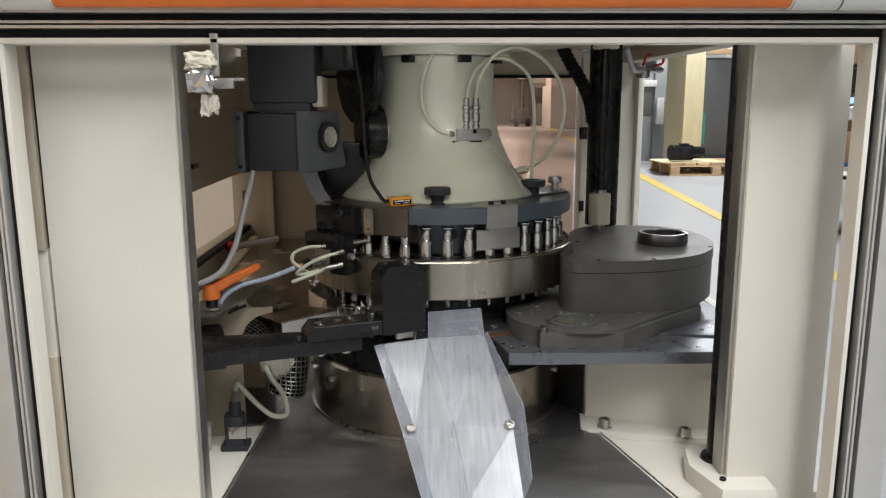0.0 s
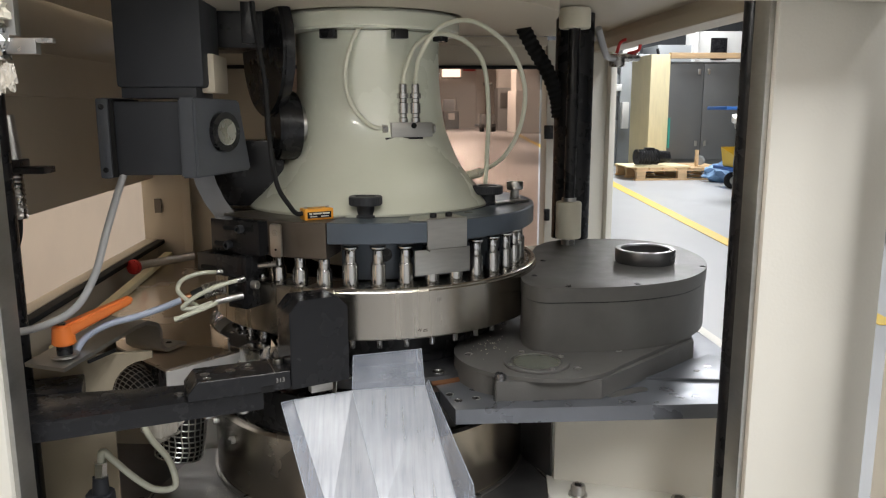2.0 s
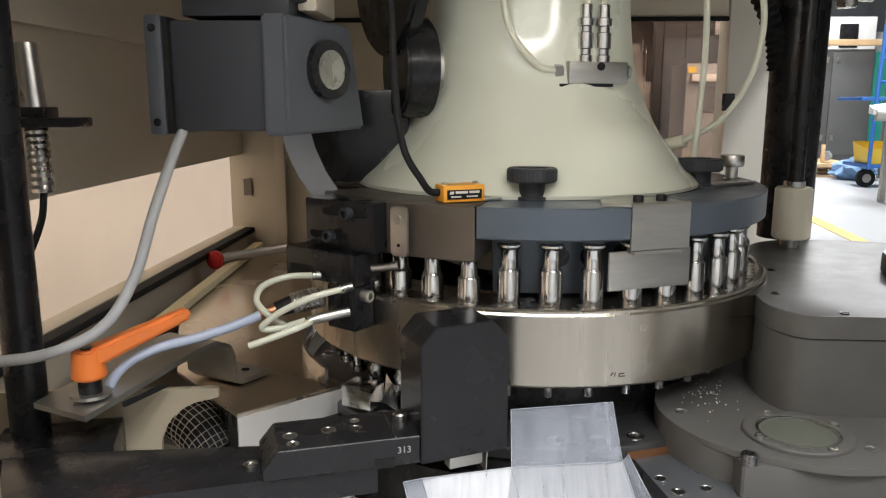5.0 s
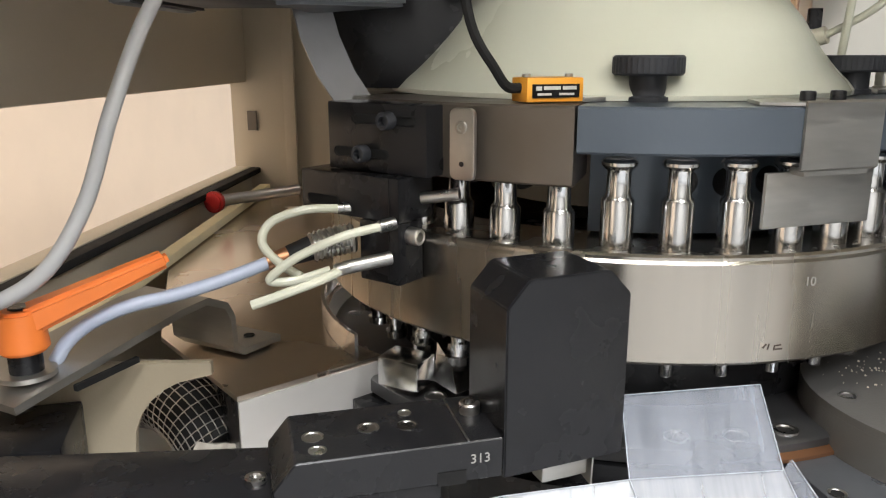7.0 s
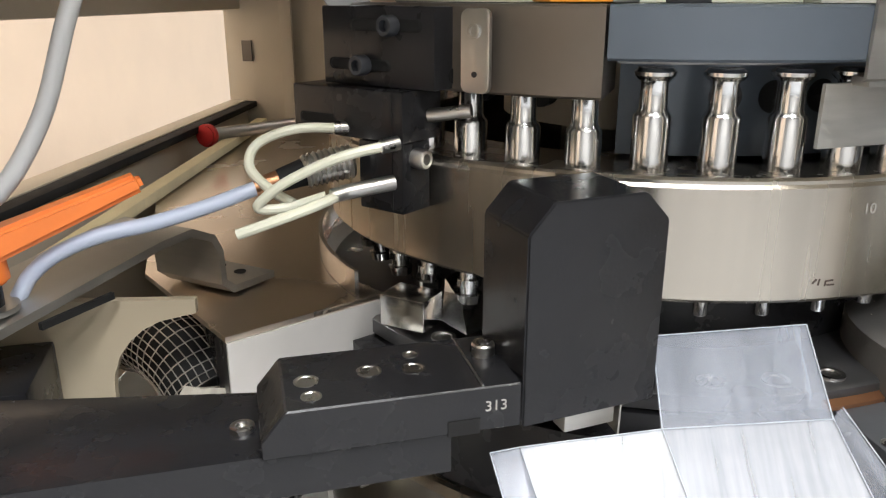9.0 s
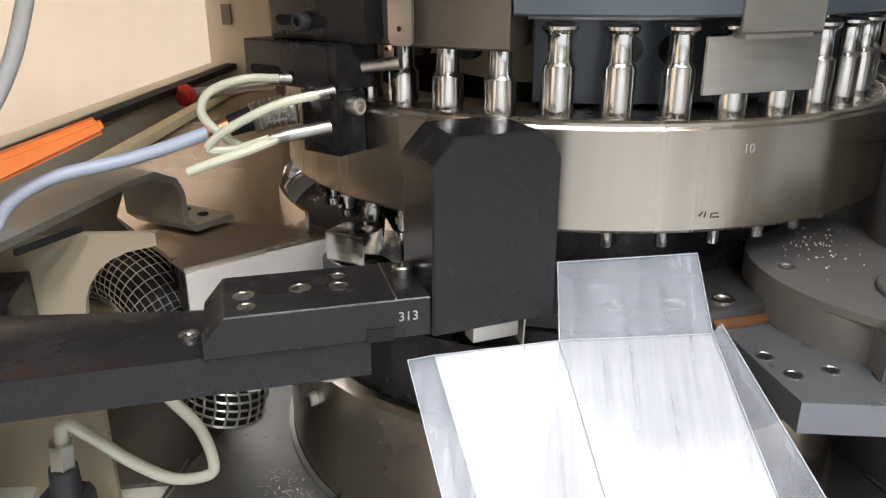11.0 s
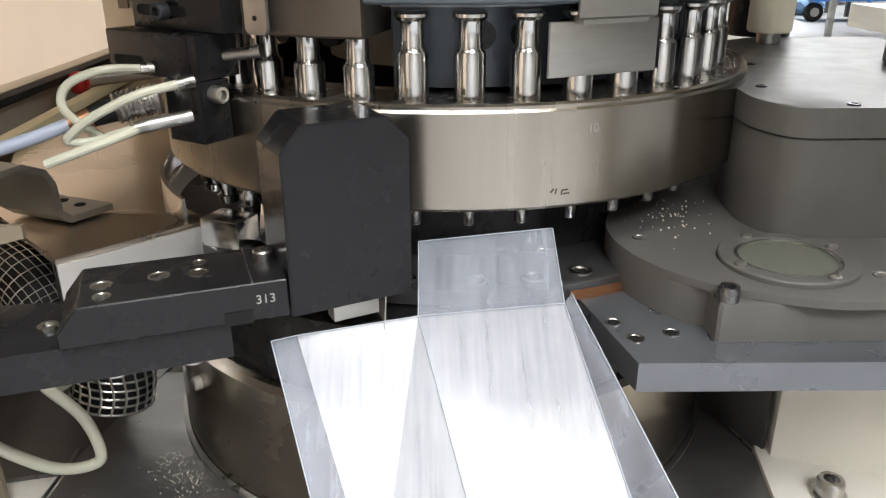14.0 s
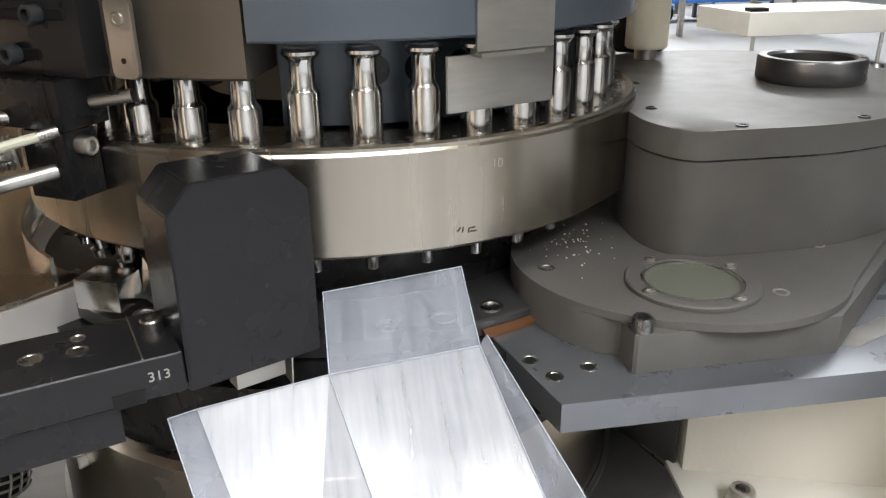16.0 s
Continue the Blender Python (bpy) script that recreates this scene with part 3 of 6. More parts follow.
bm = start()
lathe(bm, [(0.142, 1.3275), (0.145, 1.331), (0.145, 1.350), (0.142, 1.354), (0.09, 1.354), (0.09, 1.3275)], PC, 96)
part("top_flange", bm, COLUMN, press)
for a in (245, 292, 330, 200):
    bm = start()
    x, y = PC[0] + 0.128 * math.cos(radians(a)), PC[1] + 0.128 * math.sin(radians(a))
    box(bm, (x, y, 1.3205), (0.022, 0.016, 0.013), rz=a + 90, bevel=0.002)
    part("flange_clip", bm, BLACK, press)
bm = start()
lathe(bm, [(0.15, 1.3545), (0.30, 1.3545), (0.30, 1.389), (0.15, 1.389)], PC, 96)
part("head_plate", bm, CREAM_SHADED, press)

# die turret
tur = thing("die_turret", "brushed steel die table ring with dark inner drum", "turret", (CX, CY, 0.906))
bm = start()
lathe(bm, [(0.19, 0.904), (0.2615, 0.904), (0.264, 0.9065), (0.264, 0.9705), (0.2625, 0.9725), (0.2625, 0.9745), (0.2605, 0.9760), (0.2555, 0.9760), (0.2548, 0.9715), (0.2525, 0.9715), (0.2518, 0.9738), (0.19, 0.9738)], (CX, CY), 180)
part("die_ring", bm, BAND, tur, "brushed steel die table ring", angle=25)
bm = start()
lathe(bm, [(0.130, 0.9765), (0.203, 0.9765), (0.203, 1.034), (0.130, 1.034)], (CX, CY), 48, -104, 80)
part("inner_drum", bm, BLUE, tur, "blue-grey painted inner drum")
bm = start()
lathe(bm, [(0.06, 0.9765), (0.115, 0.9765), (0.115, 1.064), (0.06, 1.064)], (CX, CY), 48)
part("hub", bm, CREAM_SHADED, tur)
for a in (-131, -118, -86.5, -78, -69, -53):
    bm = start()
    x, y = CX + 0.2035 * math.cos(radians(a)), CY + 0.2035 * math.sin(radians(a))
    rod(bm, (x, y, 1.012), (CX + 0.1950 * math.cos(radians(a)), CY + 0.1950 * math.sin(radians(a)), 1.012), 0.010, seg=18)
    part("drum_screw", bm, BLACK, tur)
bm = start()
for i in range(88):
    h = radians(i * 360 / 88 + 1.0)
    bmesh.ops.create_cone(bm, cap_ends=True, segments=8, radius1=0.0016, radius2=0.0016, depth=0.0012, matrix=Matrix.Translation((CX + 0.2495 * math.cos(h), CY + 0.2495 * math.sin(h), 0.9742)))
part("pin_heads", bm, STEEL, tur)
STEP = 360 / 39
A0 = -89.4
n = Vector((math.cos(radians(-71.6)), math.sin(radians(-71.6)), 0))
tm = Matrix.Translation(Vector((CX, CY, 0.9575)) + n * 0.2641) @ Matrix((( -n.y, 0, n.x, 0), (n.x, 0, n.y, 0), (0, 1, 0, 0), (0, 0, 0, 1)))
part("number_mark", text_mesh("10", 0.0085, tm, 0.00015), ENGRAVE, tur, "engraved number on the ring", smooth=False)
bm = start()
for da, z, w, hh, tilt in ((-77.6, 0.917, 0.0035, 0.0012, 50), (-77.0, 0.9165, 0.004, 0.001, 80), (-75.6, 0.917, 0.005, 0.001, 5), (-75.4, 0.9145, 0.005, 0.001, 0), (-76.1, 0.9155, 0.0035, 0.001, 85)):
    n = Vector((math.cos(radians(da)), math.sin(radians(da)), 0))
    mm = Matrix.Translation(Vector((CX, CY, z)) + n * 0.2641) @ Matrix(((-n.y, 0, n.x, 0), (n.x, 0, n.y, 0), (0, 1, 0, 0), (0, 0, 0, 1))) @ pose(0, 0, 0, 0, 0, tilt)
    box(bm, (0, 0, 0), (w, hh, 0.0003), m=mm)
part("worn_mark", bm, DARKMARK, tur, smooth=False)


def upper_punch():
    p = thing("upper_punch", "polished steel upper punch standing in the die ring", "punch", (0, 0, 0), "upper punches in the turret")
    b = start()
    lathe(b, [(0.0003, 0), (0.0107, 0), (0.0107, 0.0305), (0.0096, 0.0325), (0.0003, 0.0325)], seg=24)
    part("barrel", b, CHROME, p)
    b = start()
    lathe(b, [(0.0003, 0.0325), (0.0090, 0.0325), (0.0078, 0.035), (0.0076, 0.049), (0.0084, 0.051), (0.0003, 0.051)], seg=24)
    part("neck", b, CHROME, p)
    b = start()
    lathe(b, [(0.0003, 0.051), (0.0095, 0.051), (0.0116, 0.0535), (0.0116, 0.0555), (0.0095, 0.0575), (0.0003, 0.0575)], seg=24)
    part("head", b, CHROME, p)
    return p


def lower_punch():
    p = thing("lower_punch", "polished steel lower punch hanging below the die ring", "punch", (0, 0, 0), "lower punches in the turret")
    b = start()
    lathe(b, [(0.0003, 0), (0.0046, 0), (0.0046, -0.017), (0.0040, -0.018), (0.0003, -0.018)], seg=16)
    part("stem", b, CHROME, p)
    return p


def lower_punch_low():
    p = thing("lower_punch", "polished steel lower punch drawn down with its head showing", "punch", (0, 0, 0), "lower punches in the turret")
    b = start()
    lathe(b, [(0.0003, 0), (0.0060, 0), (0.0060, -0.014), (0.0003, -0.014)], seg=16)
    part("stem", b, CHROME, p)
    b = start()
    lathe(b, [(0.0003, -0.014), (0.0085, -0.014), (0.0085, -0.019), (0.0065, -0.020), (0.0065, -0.024), (0.0090, -0.025), (0.0080, -0.031), (0.0003, -0.031)], seg=18)
    part("head", b, CHROME, p)
    return p


up, lo, lo2 = upper_punch(), lower_punch(), lower_punch_low()
for i in range(39):
    a = A0 + i * STEP
    c, s = math.cos(radians(a)), math.sin(radians(a))
    lift = 0.0 if -104 < (a + 180) % 360 - 180 < 60 else -0.010
    m = pose(CX + 0.234 * c, CY + 0.234 * s, 0.974 + lift)
    deep = 100 < (a % 360) < 244
    m2 = pose(CX + 0.234 * c, CY + 0.234 * s, 0.9035)
    if i == 0:
        up.matrix_basis, lo.matrix_basis = m, m2
        continue
    copy_thing(up, m)
    if i == 23:
        continue
    if deep:
        copy_thing(lo2, m2)
    else:
        copy_thing(lo, m2)
lo2.matrix_basis = pose(CX + 0.234 * math.cos(radians(A0 - 16 * STEP)), CY + 0.234 * math.sin(radians(A0 - 16 * STEP)), 0.9035)

# cam ring over the punches
cam_ring = thing("cam_ring", "blue-grey cam ring with a brown oiled segment over the punches", "cam ring", (CX, CY, 1.03))
bm = start()
lathe(bm, [(0.195, 1.036), (0.2565, 1.036), (0.2580, 1.0375), (0.2580, 1.0635), (0.2565, 1.065), (0.195, 1.065)], (CX, CY), 110, -104.6, 150)
part("blue_segment", bm, BLUE, cam_ring, "blue-grey painted ring segment")
bm = start()
lathe(bm, [(0.195, 1.015), (0.2565, 1.015), (0.2580, 1.0165), (0.2580, 1.0635), (0.2565, 1.065), (0.195, 1.065)], (CX, CY), 40, -150, -105)
part("brown_segment", bm, BROWN, cam_ring, "brown oiled steel ring segment")
bm = start()
lathe(bm, [(0.195, 1.026), (0.250, 1.026), (0.250, 1.063), (0.195, 1.063)], (CX, CY), 40, 150.4, 209.6)
part("rear_segment", bm, BLACK, cam_ring)
bm = start()
lathe(bm, [(0.218, 1.0325), (0.2265, 1.0325), (0.2265, 1.0358), (0.218, 1.0358)], (CX, CY), 90, -104, 140)
part("cam_track", bm, DARKSTEEL, cam_ring)


def knob(x, y, z, r, material, label):
    k = thing("knurled_knob", label, "knob", (x, y, z), "clamp knobs on the cam ring")
    b = start()
    lathe(b, [(0.0003, z), (r * 0.62, z), (r * 0.62, z + 0.003), (r * 0.52, z + 0.004), (r * 0.52, z + 0.017), (0.0003, z + 0.017)], (x, y), 24)
    part("stem", b, material, k)
    b = start()
    n = 40
    prof = [(r * 0.93, z + 0.017), (r, z + 0.0185), (r, z + 0.0285), (r * 0.93, z + 0.030), (r * 0.62, z + 0.030), (r * 0.60, z + 0.0285), (0.0003, z + 0.0285), (0.0003, z + 0.017)]
    lathe(b, prof, (x, y), 80, bulge=lambda h, zz: -0.0006 if int(round(h / (2 * math.pi) * 80)) % 2 and z + 0.018 < zz < z + 0.029 else 0.0)
    part("knurled_disc", b, material, k)
    return k


knob(0.079, 1.290, 1.065, 0.0235, MOTOR, "dark grey knurled clamp knob on the cam ring")
knob(0.268, 1.418, 1.065, 0.0245, MOTOR, "dark grey knurled clamp knob on the cam ring")
knob(0.322, 1.478, 1.065, 0.0135, STEEL, "small bare steel knob on the cam ring")
bm = start()
box(bm, (0.306, 1.435, 1.0668), (0.075, 0.020, 0.003), rz=38, bevel=0.0008)
solo("ring_strap", bm, STEEL, "bare steel strap lying on the cam ring", "strap")

# steel guard plate bolted over the ring edge
GU = (0.927, 0.376)
gm = along((0.162, 1.2370), GU)
gp = thing("guard_plate", "bare sheet steel guard plate bolted to the cam ring", "guard plate", (0.188, 1.25, 1.0))
bm = start()
prism(bm, [(0.0, 0.0), (0.060, 0.0), (0.060, 0.038), (0.050, 0.046), (-0.004, 0.046), (-0.020, 0.016)], 1.0655, 1.0675, m=gm)
part("top_flange", bm, PLATE, gp)
bm = start()
strip(bm, [(0.0, 0.0008, 1.0673), (0.0, 0.0, 1.0665), (0.0, 0.0, 1.0285), (0.0, 0.0015, 1.0275)], (0.060, 0, 0), 0.002)
bmesh.ops.transform(bm, matrix=gm, verts=bm.verts[:])
part("upper_sheet", bm, PLATE, gp)
bm = start()
box(bm, (0.030, 0.0130, 1.0065), (0.085, 0.003, 0.0355), m=gm, bevel=0.0007)
part("lower_bar", bm, PLATE, gp, "thick dull steel bar")
bm = start()
box(bm, (0.030, 0.0065, 1.0255), (0.050, 0.012, 0.005), m=gm)
part("spacer", bm, PLATE, gp)
for q in (0.018, 0.042):
    cap_screw("bolt", gm @ Vector((q, 0.018, 1.0675)), (0, 0, 1), 0.0048, 0.006, gp, BLACK)

# plated tab on the brown segment
TU = Vector((0.016, -0.010, 0)).normalized()
tmx = along((-0.0495, 1.2605), (TU.x, TU.y))
tab = thing("steel_tab", "plated steel tab screwed to the brown ring segment", "tab", (-0.04, 1.25, 1.016))
bm = start()
outl = []
for cxx, czz, a0 in ((0.0145, 0.0415, 0), (0.0045, 0.0415, 90), (0.0045, 0.0045, 180), (0.0145, 0.0045, 270)):
    for k in range(5):
        h = radians(a0 + k * 22.5)
        outl.append((cxx + 0.0045 * math.cos(h), czz + 0.0045 * math.sin(h)))
prism(bm, outl, 0, 0.003, bevel=0.0008, m=tmx @ Matrix.Translation((0, 0.0005, 1.0165)) @ pose(0, 0, 0, 90, 0, 0))
part("plate", bm, STEEL, tab)
q = tmx @ Vector((0.0095, -0.0025, 1.0165 + 0.034))
nv = tmx.to_3x3() @ Vector((0, -1, 0))
cap_screw("screw", q, nv, 0.0042, 0.0018, tab, PLATE)
bm = start()
q = tmx @ Vector((0.0095, -0.0024, 1.0165 + 0.0105))
rod(bm, q, q + nv * 0.0006, 0.0017, seg=14)
part("hole", bm, BLACK, tab)

# orange proximity sensor with its cable
SU = (0.86, 0.40)
sm = along((-0.002, 1.255), SU)
sen = thing("proximity_sensor", "small orange sensor box with black label on the ring", "sensor", (0.015, 1.26, 1.065))
bm = start()
box(bm, (0.0205, 0.011, 1.0735), (0.041, 0.022, 0.0155), m=sm, bevel=0.0015)
part("case", bm, SENSOR, sen)
bm = start()
box(bm, (0.0205, -0.0004, 1.0728), (0.034, 0.0006, 0.0085), m=sm)
part("label_field", bm, LABELBLACK, sen)
bm = start()
for x, z, w, h in ((0.0080, 1.0745, 0.004, 0.0026), (0.0175, 1.0747, 0.012, 0.0022), (0.0300, 1.0747, 0.010, 0.0022), (0.012, 1.0708, 0.010, 0.0014), (0.028, 1.0708, 0.011, 0.0014)):
    box(bm, (x, -0.0008, z), (w, 0.0004, h), m=sm)
part("label_bars", bm, LABELWHITE, sen)
for x in (0.005, 0.036):
    cap_screw("screw", sm @ Vector((x, 0.011, 1.0812)), (0, 0, 1), 0.0026, 0.0022, sen)
bm = start()
box(bm, (0.050, 0.008, 1.0668), (0.018, 0.014, 0.003), m=sm, bevel=0.0006)
part("mounting_foot", bm, STEEL, sen)
bm = start()
q = sm @ Vector((0, 0.010, 1.0745))
tube(bm, [q, q + Vector((-0.008, -0.003, 0.001)), (-0.022, 1.257, 1.086), (-0.038, 1.258, 1.115), (-0.046, 1.265, 1.17), (-0.050, 1.27, 1.25), (-0.062, 1.28, 1.33), (-0.066, 1.285, 1.39)], 0.0033, 10)
solo("sensor_cable", bm, RUBBER, "black rubber sensor cable hanging down to the sensor", "cable")
bm = start()
box(bm, (-0.072, 1.295, 1.345), (0.018, 0.016, 0.088), bevel=0.002)
solo("cable_clamp", bm, BLACK, "black cable clamp strip under the roof plate", "clamp")

# black two-part sensor block beside the ring
BU = Vector((0.834, -0.552, 0)).normalized()
bmx = along((-0.155, 1.3200), (BU.x, BU.y))
BN = bmx.to_3x3() @ Vector((0, -1, 0))
blk = thing("setting_block", "black anodised setting block with slotted holes and hoses", "block", (-0.11, 1.29, 0.943))


def slotted(name, x0, x1, y0, y1, z0, z1, slots, parent):
    """A block with slots sunk into its front."""
    b = start()
    box(b, ((x0 + x1) / 2, (y0 + y1) / 2, (z0 + z1) / 2), (x1 - x0, y1 - y0, z1 - z0), m=bmx, bevel=0.0012)
    o = part(name, b, BLACK, parent)
    for sx0, sx1, sz in slots:
        b = start()
        out2 = []
        for k in range(9):
            h = radians(90 + k * 22.5)
            out2.append((sx0 + 0.0036 * math.cos(h), sz + 0.0036 * math.sin(h)))
        for k in range(9):
            h = radians(-90 + k * 22.5)
            out2.append((sx1 + 0.0036 * math.cos(h), sz + 0.0036 * math.sin(h)))
        inner = [((x - (sx0 + sx1) / 2) * 0.93 + (sx0 + sx1) / 2, (z - sz) * 0.75 + sz) for x, z in out2]
        f = [b.verts.new(bmx @ Vector((x, y0 - 0.0003, z))) for x, z in out2]
        g = [b.verts.new(bmx @ Vector((x, y0 - 0.0009, z))) for x, z in inner]
        k = [b.verts.new(bmx @ Vector((x, y0 - 0.0002, z))) for x, z in inner]
        nn = len(f)
        for i in range(nn):
            j = (i + 1) % nn
            b.faces.new((f[i], f[j], g[j], g[i]))
            b.faces.new((g[i], g[j], k[j], k[i]))
        b.faces.new(k)
        part("slot", b, RUBBER, o)
    return o


slotted("upper_block", 0.0180, 0.1070, 0.0, 0.034, 1.0165, 1.0635, [(0.045, 0.095, 1.0525), (0.027, 0.071, 1.029)], blk)
slotted("lower_block", 0.0020, 0.0935, -0.013, 0.024, 0.986, 1.0160, [(0.011, 0.036, 0.9955)], blk)
bm = start()
box(bm, (0.0765, -0.001, 0.9645), (0.035, 0.026, 0.0425), m=bmx, bevel=0.0012)
part("foot_block", bm, BLACK, blk)
bm = start()
box(bm, (0.0860, -0.0142, 0.9800), (0.0006, 0.0006, 0.070), m=bmx)
part("joint", bm, RUBBER, blk)
for x, z in ((0.0765, 1.0525), (0.0535, 1.029)):
    cap_screw("socket_screw", bmx @ Vector((x, -0.001, z)), BN, 0.0062, 0.008, blk, MOTOR)
cap_screw("socket_screw", bmx @ Vector((0.0938, -0.002, 0.9765)), BU, 0.0062, 0.009, blk, STEEL, "bright steel screw")
bm = start()
rod(bm, bmx @ Vector((0.0930, 0.012, 1.000)), bmx @ Vector((0.118, 0.022, 1.004)), 0.0042, seg=16)
part("pin", bm, STEEL, blk)
bm = start()
rod(bm, bmx @ Vector((0.1072, 0.018, 1.024)), bmx @ Vector((0.1076, 0.018, 1.024)), 0.0045, seg=16)
part("bore", bm, RUBBER, blk)
bm = start()
a = Vector((-0.088, 1.247, 0.9660))
rod(bm, a, a + Vector((-0.030, -0.013, -0.004)), 0.0045, seg=18, bevel=0.0006)
part("hose_socket", bm, STEEL, blk)
for p, q in (((-0.120, 1.2860, 0.9912), (-0.130, 1.2815, 0.9916)), ((-0.086, 1.2535, 0.9880), (-0.096, 1.2482, 0.9862)), ((-0.114, 1.2356, 0.9624), (-0.122, 1.2302, 0.9612))):
    bm = start()
    rod(bm, p, q, 0.0043, seg=14, bevel=0.0004)
    part("hose_ferrule", bm, STEEL, blk, "bright metal ferrule")
# hoses that loop out of the block
HOSES = [
    [Vector((-0.127, 1.283, 0.9915)), (-0.150, 1.268, 0.993), (-0.172, 1.262, 0.985), (-0.176, 1.255, 0.972), (-0.162, 1.248, 0.960), (-0.148, 1.244, 0.953)],
    [Vector((-0.092, 1.250, 0.9870)), (-0.118, 1.238, 0.982), (-0.145, 1.235, 0.970), (-0.160, 1.232, 0.960), (-0.165, 1.232, 0.953), (-0.150, 1.238, 0.952), (-0.128, 1.243, 0.958)],
    [a + Vector((-0.028, -0.012, -0.004)), (-0.130, 1.219, 0.958), (-0.152, 1.210, 0.951), (-0.170, 1.206, 0.945)],
]
for pts in HOSES:
    bm = start()
    tube(bm, pts, 0.0031, 10)
    solo("air_hose", bm, HOSE, "short milky green air hose on the black block", "hose", "air hoses on the setting block")
con = thing("hose_coupling", "ribbed metal hose coupling with a pale blue hose", "coupling", (-0.155, 1.268, 0.96))
bm = start()
tube(bm, [(-0.118, 1.278, 0.972), (-0.132, 1.272, 0.970), (-0.146, 1.266, 0.967)], 0.0095, 16, per=9, ribs=0.0016)
part("ribbed_sleeve", bm, STEEL, con)
bm = start()
rod(bm, (-0.146, 1.266, 0.967), (-0.160, 1.259, 0.963), 0.0085, 0.007, 16)
part("black_end", bm, RUBBER, con)
bm = start()
rod(bm, (-0.160, 1.259, 0.963), (-0.173, 1.252, 0.960), 0.0068, 0.0055, 14)
part("brass_end", bm, COPPER, con)
bm = start()
tube(bm, [(-0.172, 1.252, 0.960), (-0.198, 1.236, 0.952), (-0.224, 1.222, 0.946), (-0.250, 1.208, 0.942), (-0.270, 1.198, 0.934), (-0.282, 1.192, 0.924), (-0.290, 1.19, 0.912)], 0.0045, 12)
solo("blue_hose", bm, BLUEHOSE, "pale blue grey hose running past the bracket", "hose")

# tall black cover with chamfered top
CU = Vector((0.90, 0.437, 0)).normalized()
cmx = along((-0.0145, 1.1475), (CU.x, CU.y))
cov = thing("ejector_cover", "matt black chamfered cover standing before the die ring", "cover", (0.01, 1.18, 0.867))
prof = [(0, 0.866), (0.0785, 0.866), (0.0785, 0.965), (0.064, 0.9800), (0.0135, 0.9800), (0, 0.965)]
bm = start()
fv = [bm.verts.new(cmx @ Vector((x, 0, z))) for x, z in prof]
bv = [bm.verts.new(cmx @ Vector((x, 0.048, z))) for x, z in prof]
bm.faces.new(fv)
bm.faces.new(bv[::-1])
for i in range(6):
    j = (i + 1) % 6
    bm.faces.new((fv[i], bv[i], bv[j], fv[j]))
bmesh.ops.bevel(bm, geom=bm.edges[:], offset=0.0009, segments=2, affect="EDGES")
part("cover_body", bm, BLACK, cov, angle=20)
bm = start()
box(bm, (0.042, 0.010, 0.8610), (0.030, 0.012, 0.0125), m=cmx, bevel=0.0008)
part("steel_lip", bm, PLATE, cov, "bare steel lip")
bm = start()
strip(bm, [cmx @ Vector((0.062, 0.006, 0.8655)), cmx @ Vector((0.060, 0.004, 0.846))], cmx.to_3x3() @ Vector((0.003, 0.02, 0)), 0.001)
part("steel_clip", bm, PLATE, cov)

# arm with the numbered block
AU = Vector((0.95, 0.312, 0)).normalized()
amx = along((-0.122, 1.111), (AU.x, AU.y))
arm = thing("scraper_arm", "black steel arm with drilled block reaching to the cover", "arm", (-0.2, 1.1, 0.846))
bm = start()
prism(bm, [(-0.195, 0.002), (0.078, 0.004), (0.078, 0.050), (-0.160, 0.095), (-0.215, 0.095)], 0.8455, 0.8685, bevel=0.001, m=amx)
part("bar", bm, BLACK, arm)
bm = start()
vs = [(-0.012, -0.001, 0.8690), (0.112, -0.001, 0.8690), (0.112, 0.056, 0.8690), (-0.012, 0.056, 0.8690), (0.0, -0.001, 0.8925), (0.112, -0.001, 0.8925), (0.112, 0.056, 0.8925), (0.0, 0.056, 0.8925), (-0.012, -0.001, 0.878), (-0.012, 0.056, 0.878)]
hull(bm, [amx @ Vector(v) for v in vs], [(0, 3, 2, 1), (4, 5, 6, 7), (0, 1, 5, 4, 8), (2, 3, 9, 7, 6), (1, 2, 6, 5), (0, 8, 9, 3), (8, 4, 7, 9)])
bmesh.ops.bevel(bm, geom=bm.edges[:], offset=0.0008, segments=1, affect="EDGES")
block = part("drilled_block", bm, BLACK, arm, angle=20)
bm = start()
box(bm, (0.0925, 0.028, 0.8930), (0.0008, 0.056, 0.0008), m=amx)
part("joint", bm, STEEL, block)
bm = start()
box(bm, (0.083, -0.0012, 0.8725), (0.016, 0.001, 0.0080), m=amx)
part("notch", bm, RUBBER, block)
for hx, hy, hr in ((-0.0, 0.0, 0.0), (0.0115, 0.026, 0.0062), (0.0125, 0.0105, 0.0050), (0.0425, 0.0290, 0.0064), (0.0645, 0.0265, 0.0060), (0.0660, 0.0420, 0.0040)):
    if hr == 0:
        continue
    bm = start()
    lathe(bm, [(hr, 0.0), (hr, 0.0006), (hr * 0.80, 0.0006), (hr * 0.72, 0.0001), (0.0002, 0.0001), (0.0002, 0.0)], seg=20)
    bmesh.ops.transform(bm, matrix=amx @ Matrix.Translation((hx, hy, 0.8924)), verts=bm.verts[:])
    part("threaded_hole", bm, STEEL, block, "bare threaded hole")
tx = amx @ Matrix.Translation((0.099, -0.0013, 0.8820)) @ pose(0, 0, 0, 90, 0, 0)
part("number_mark", text_mesh("313", 0.0078, tx, 0.0002), ENGRAVE, block, "engraved number 313", smooth=False)
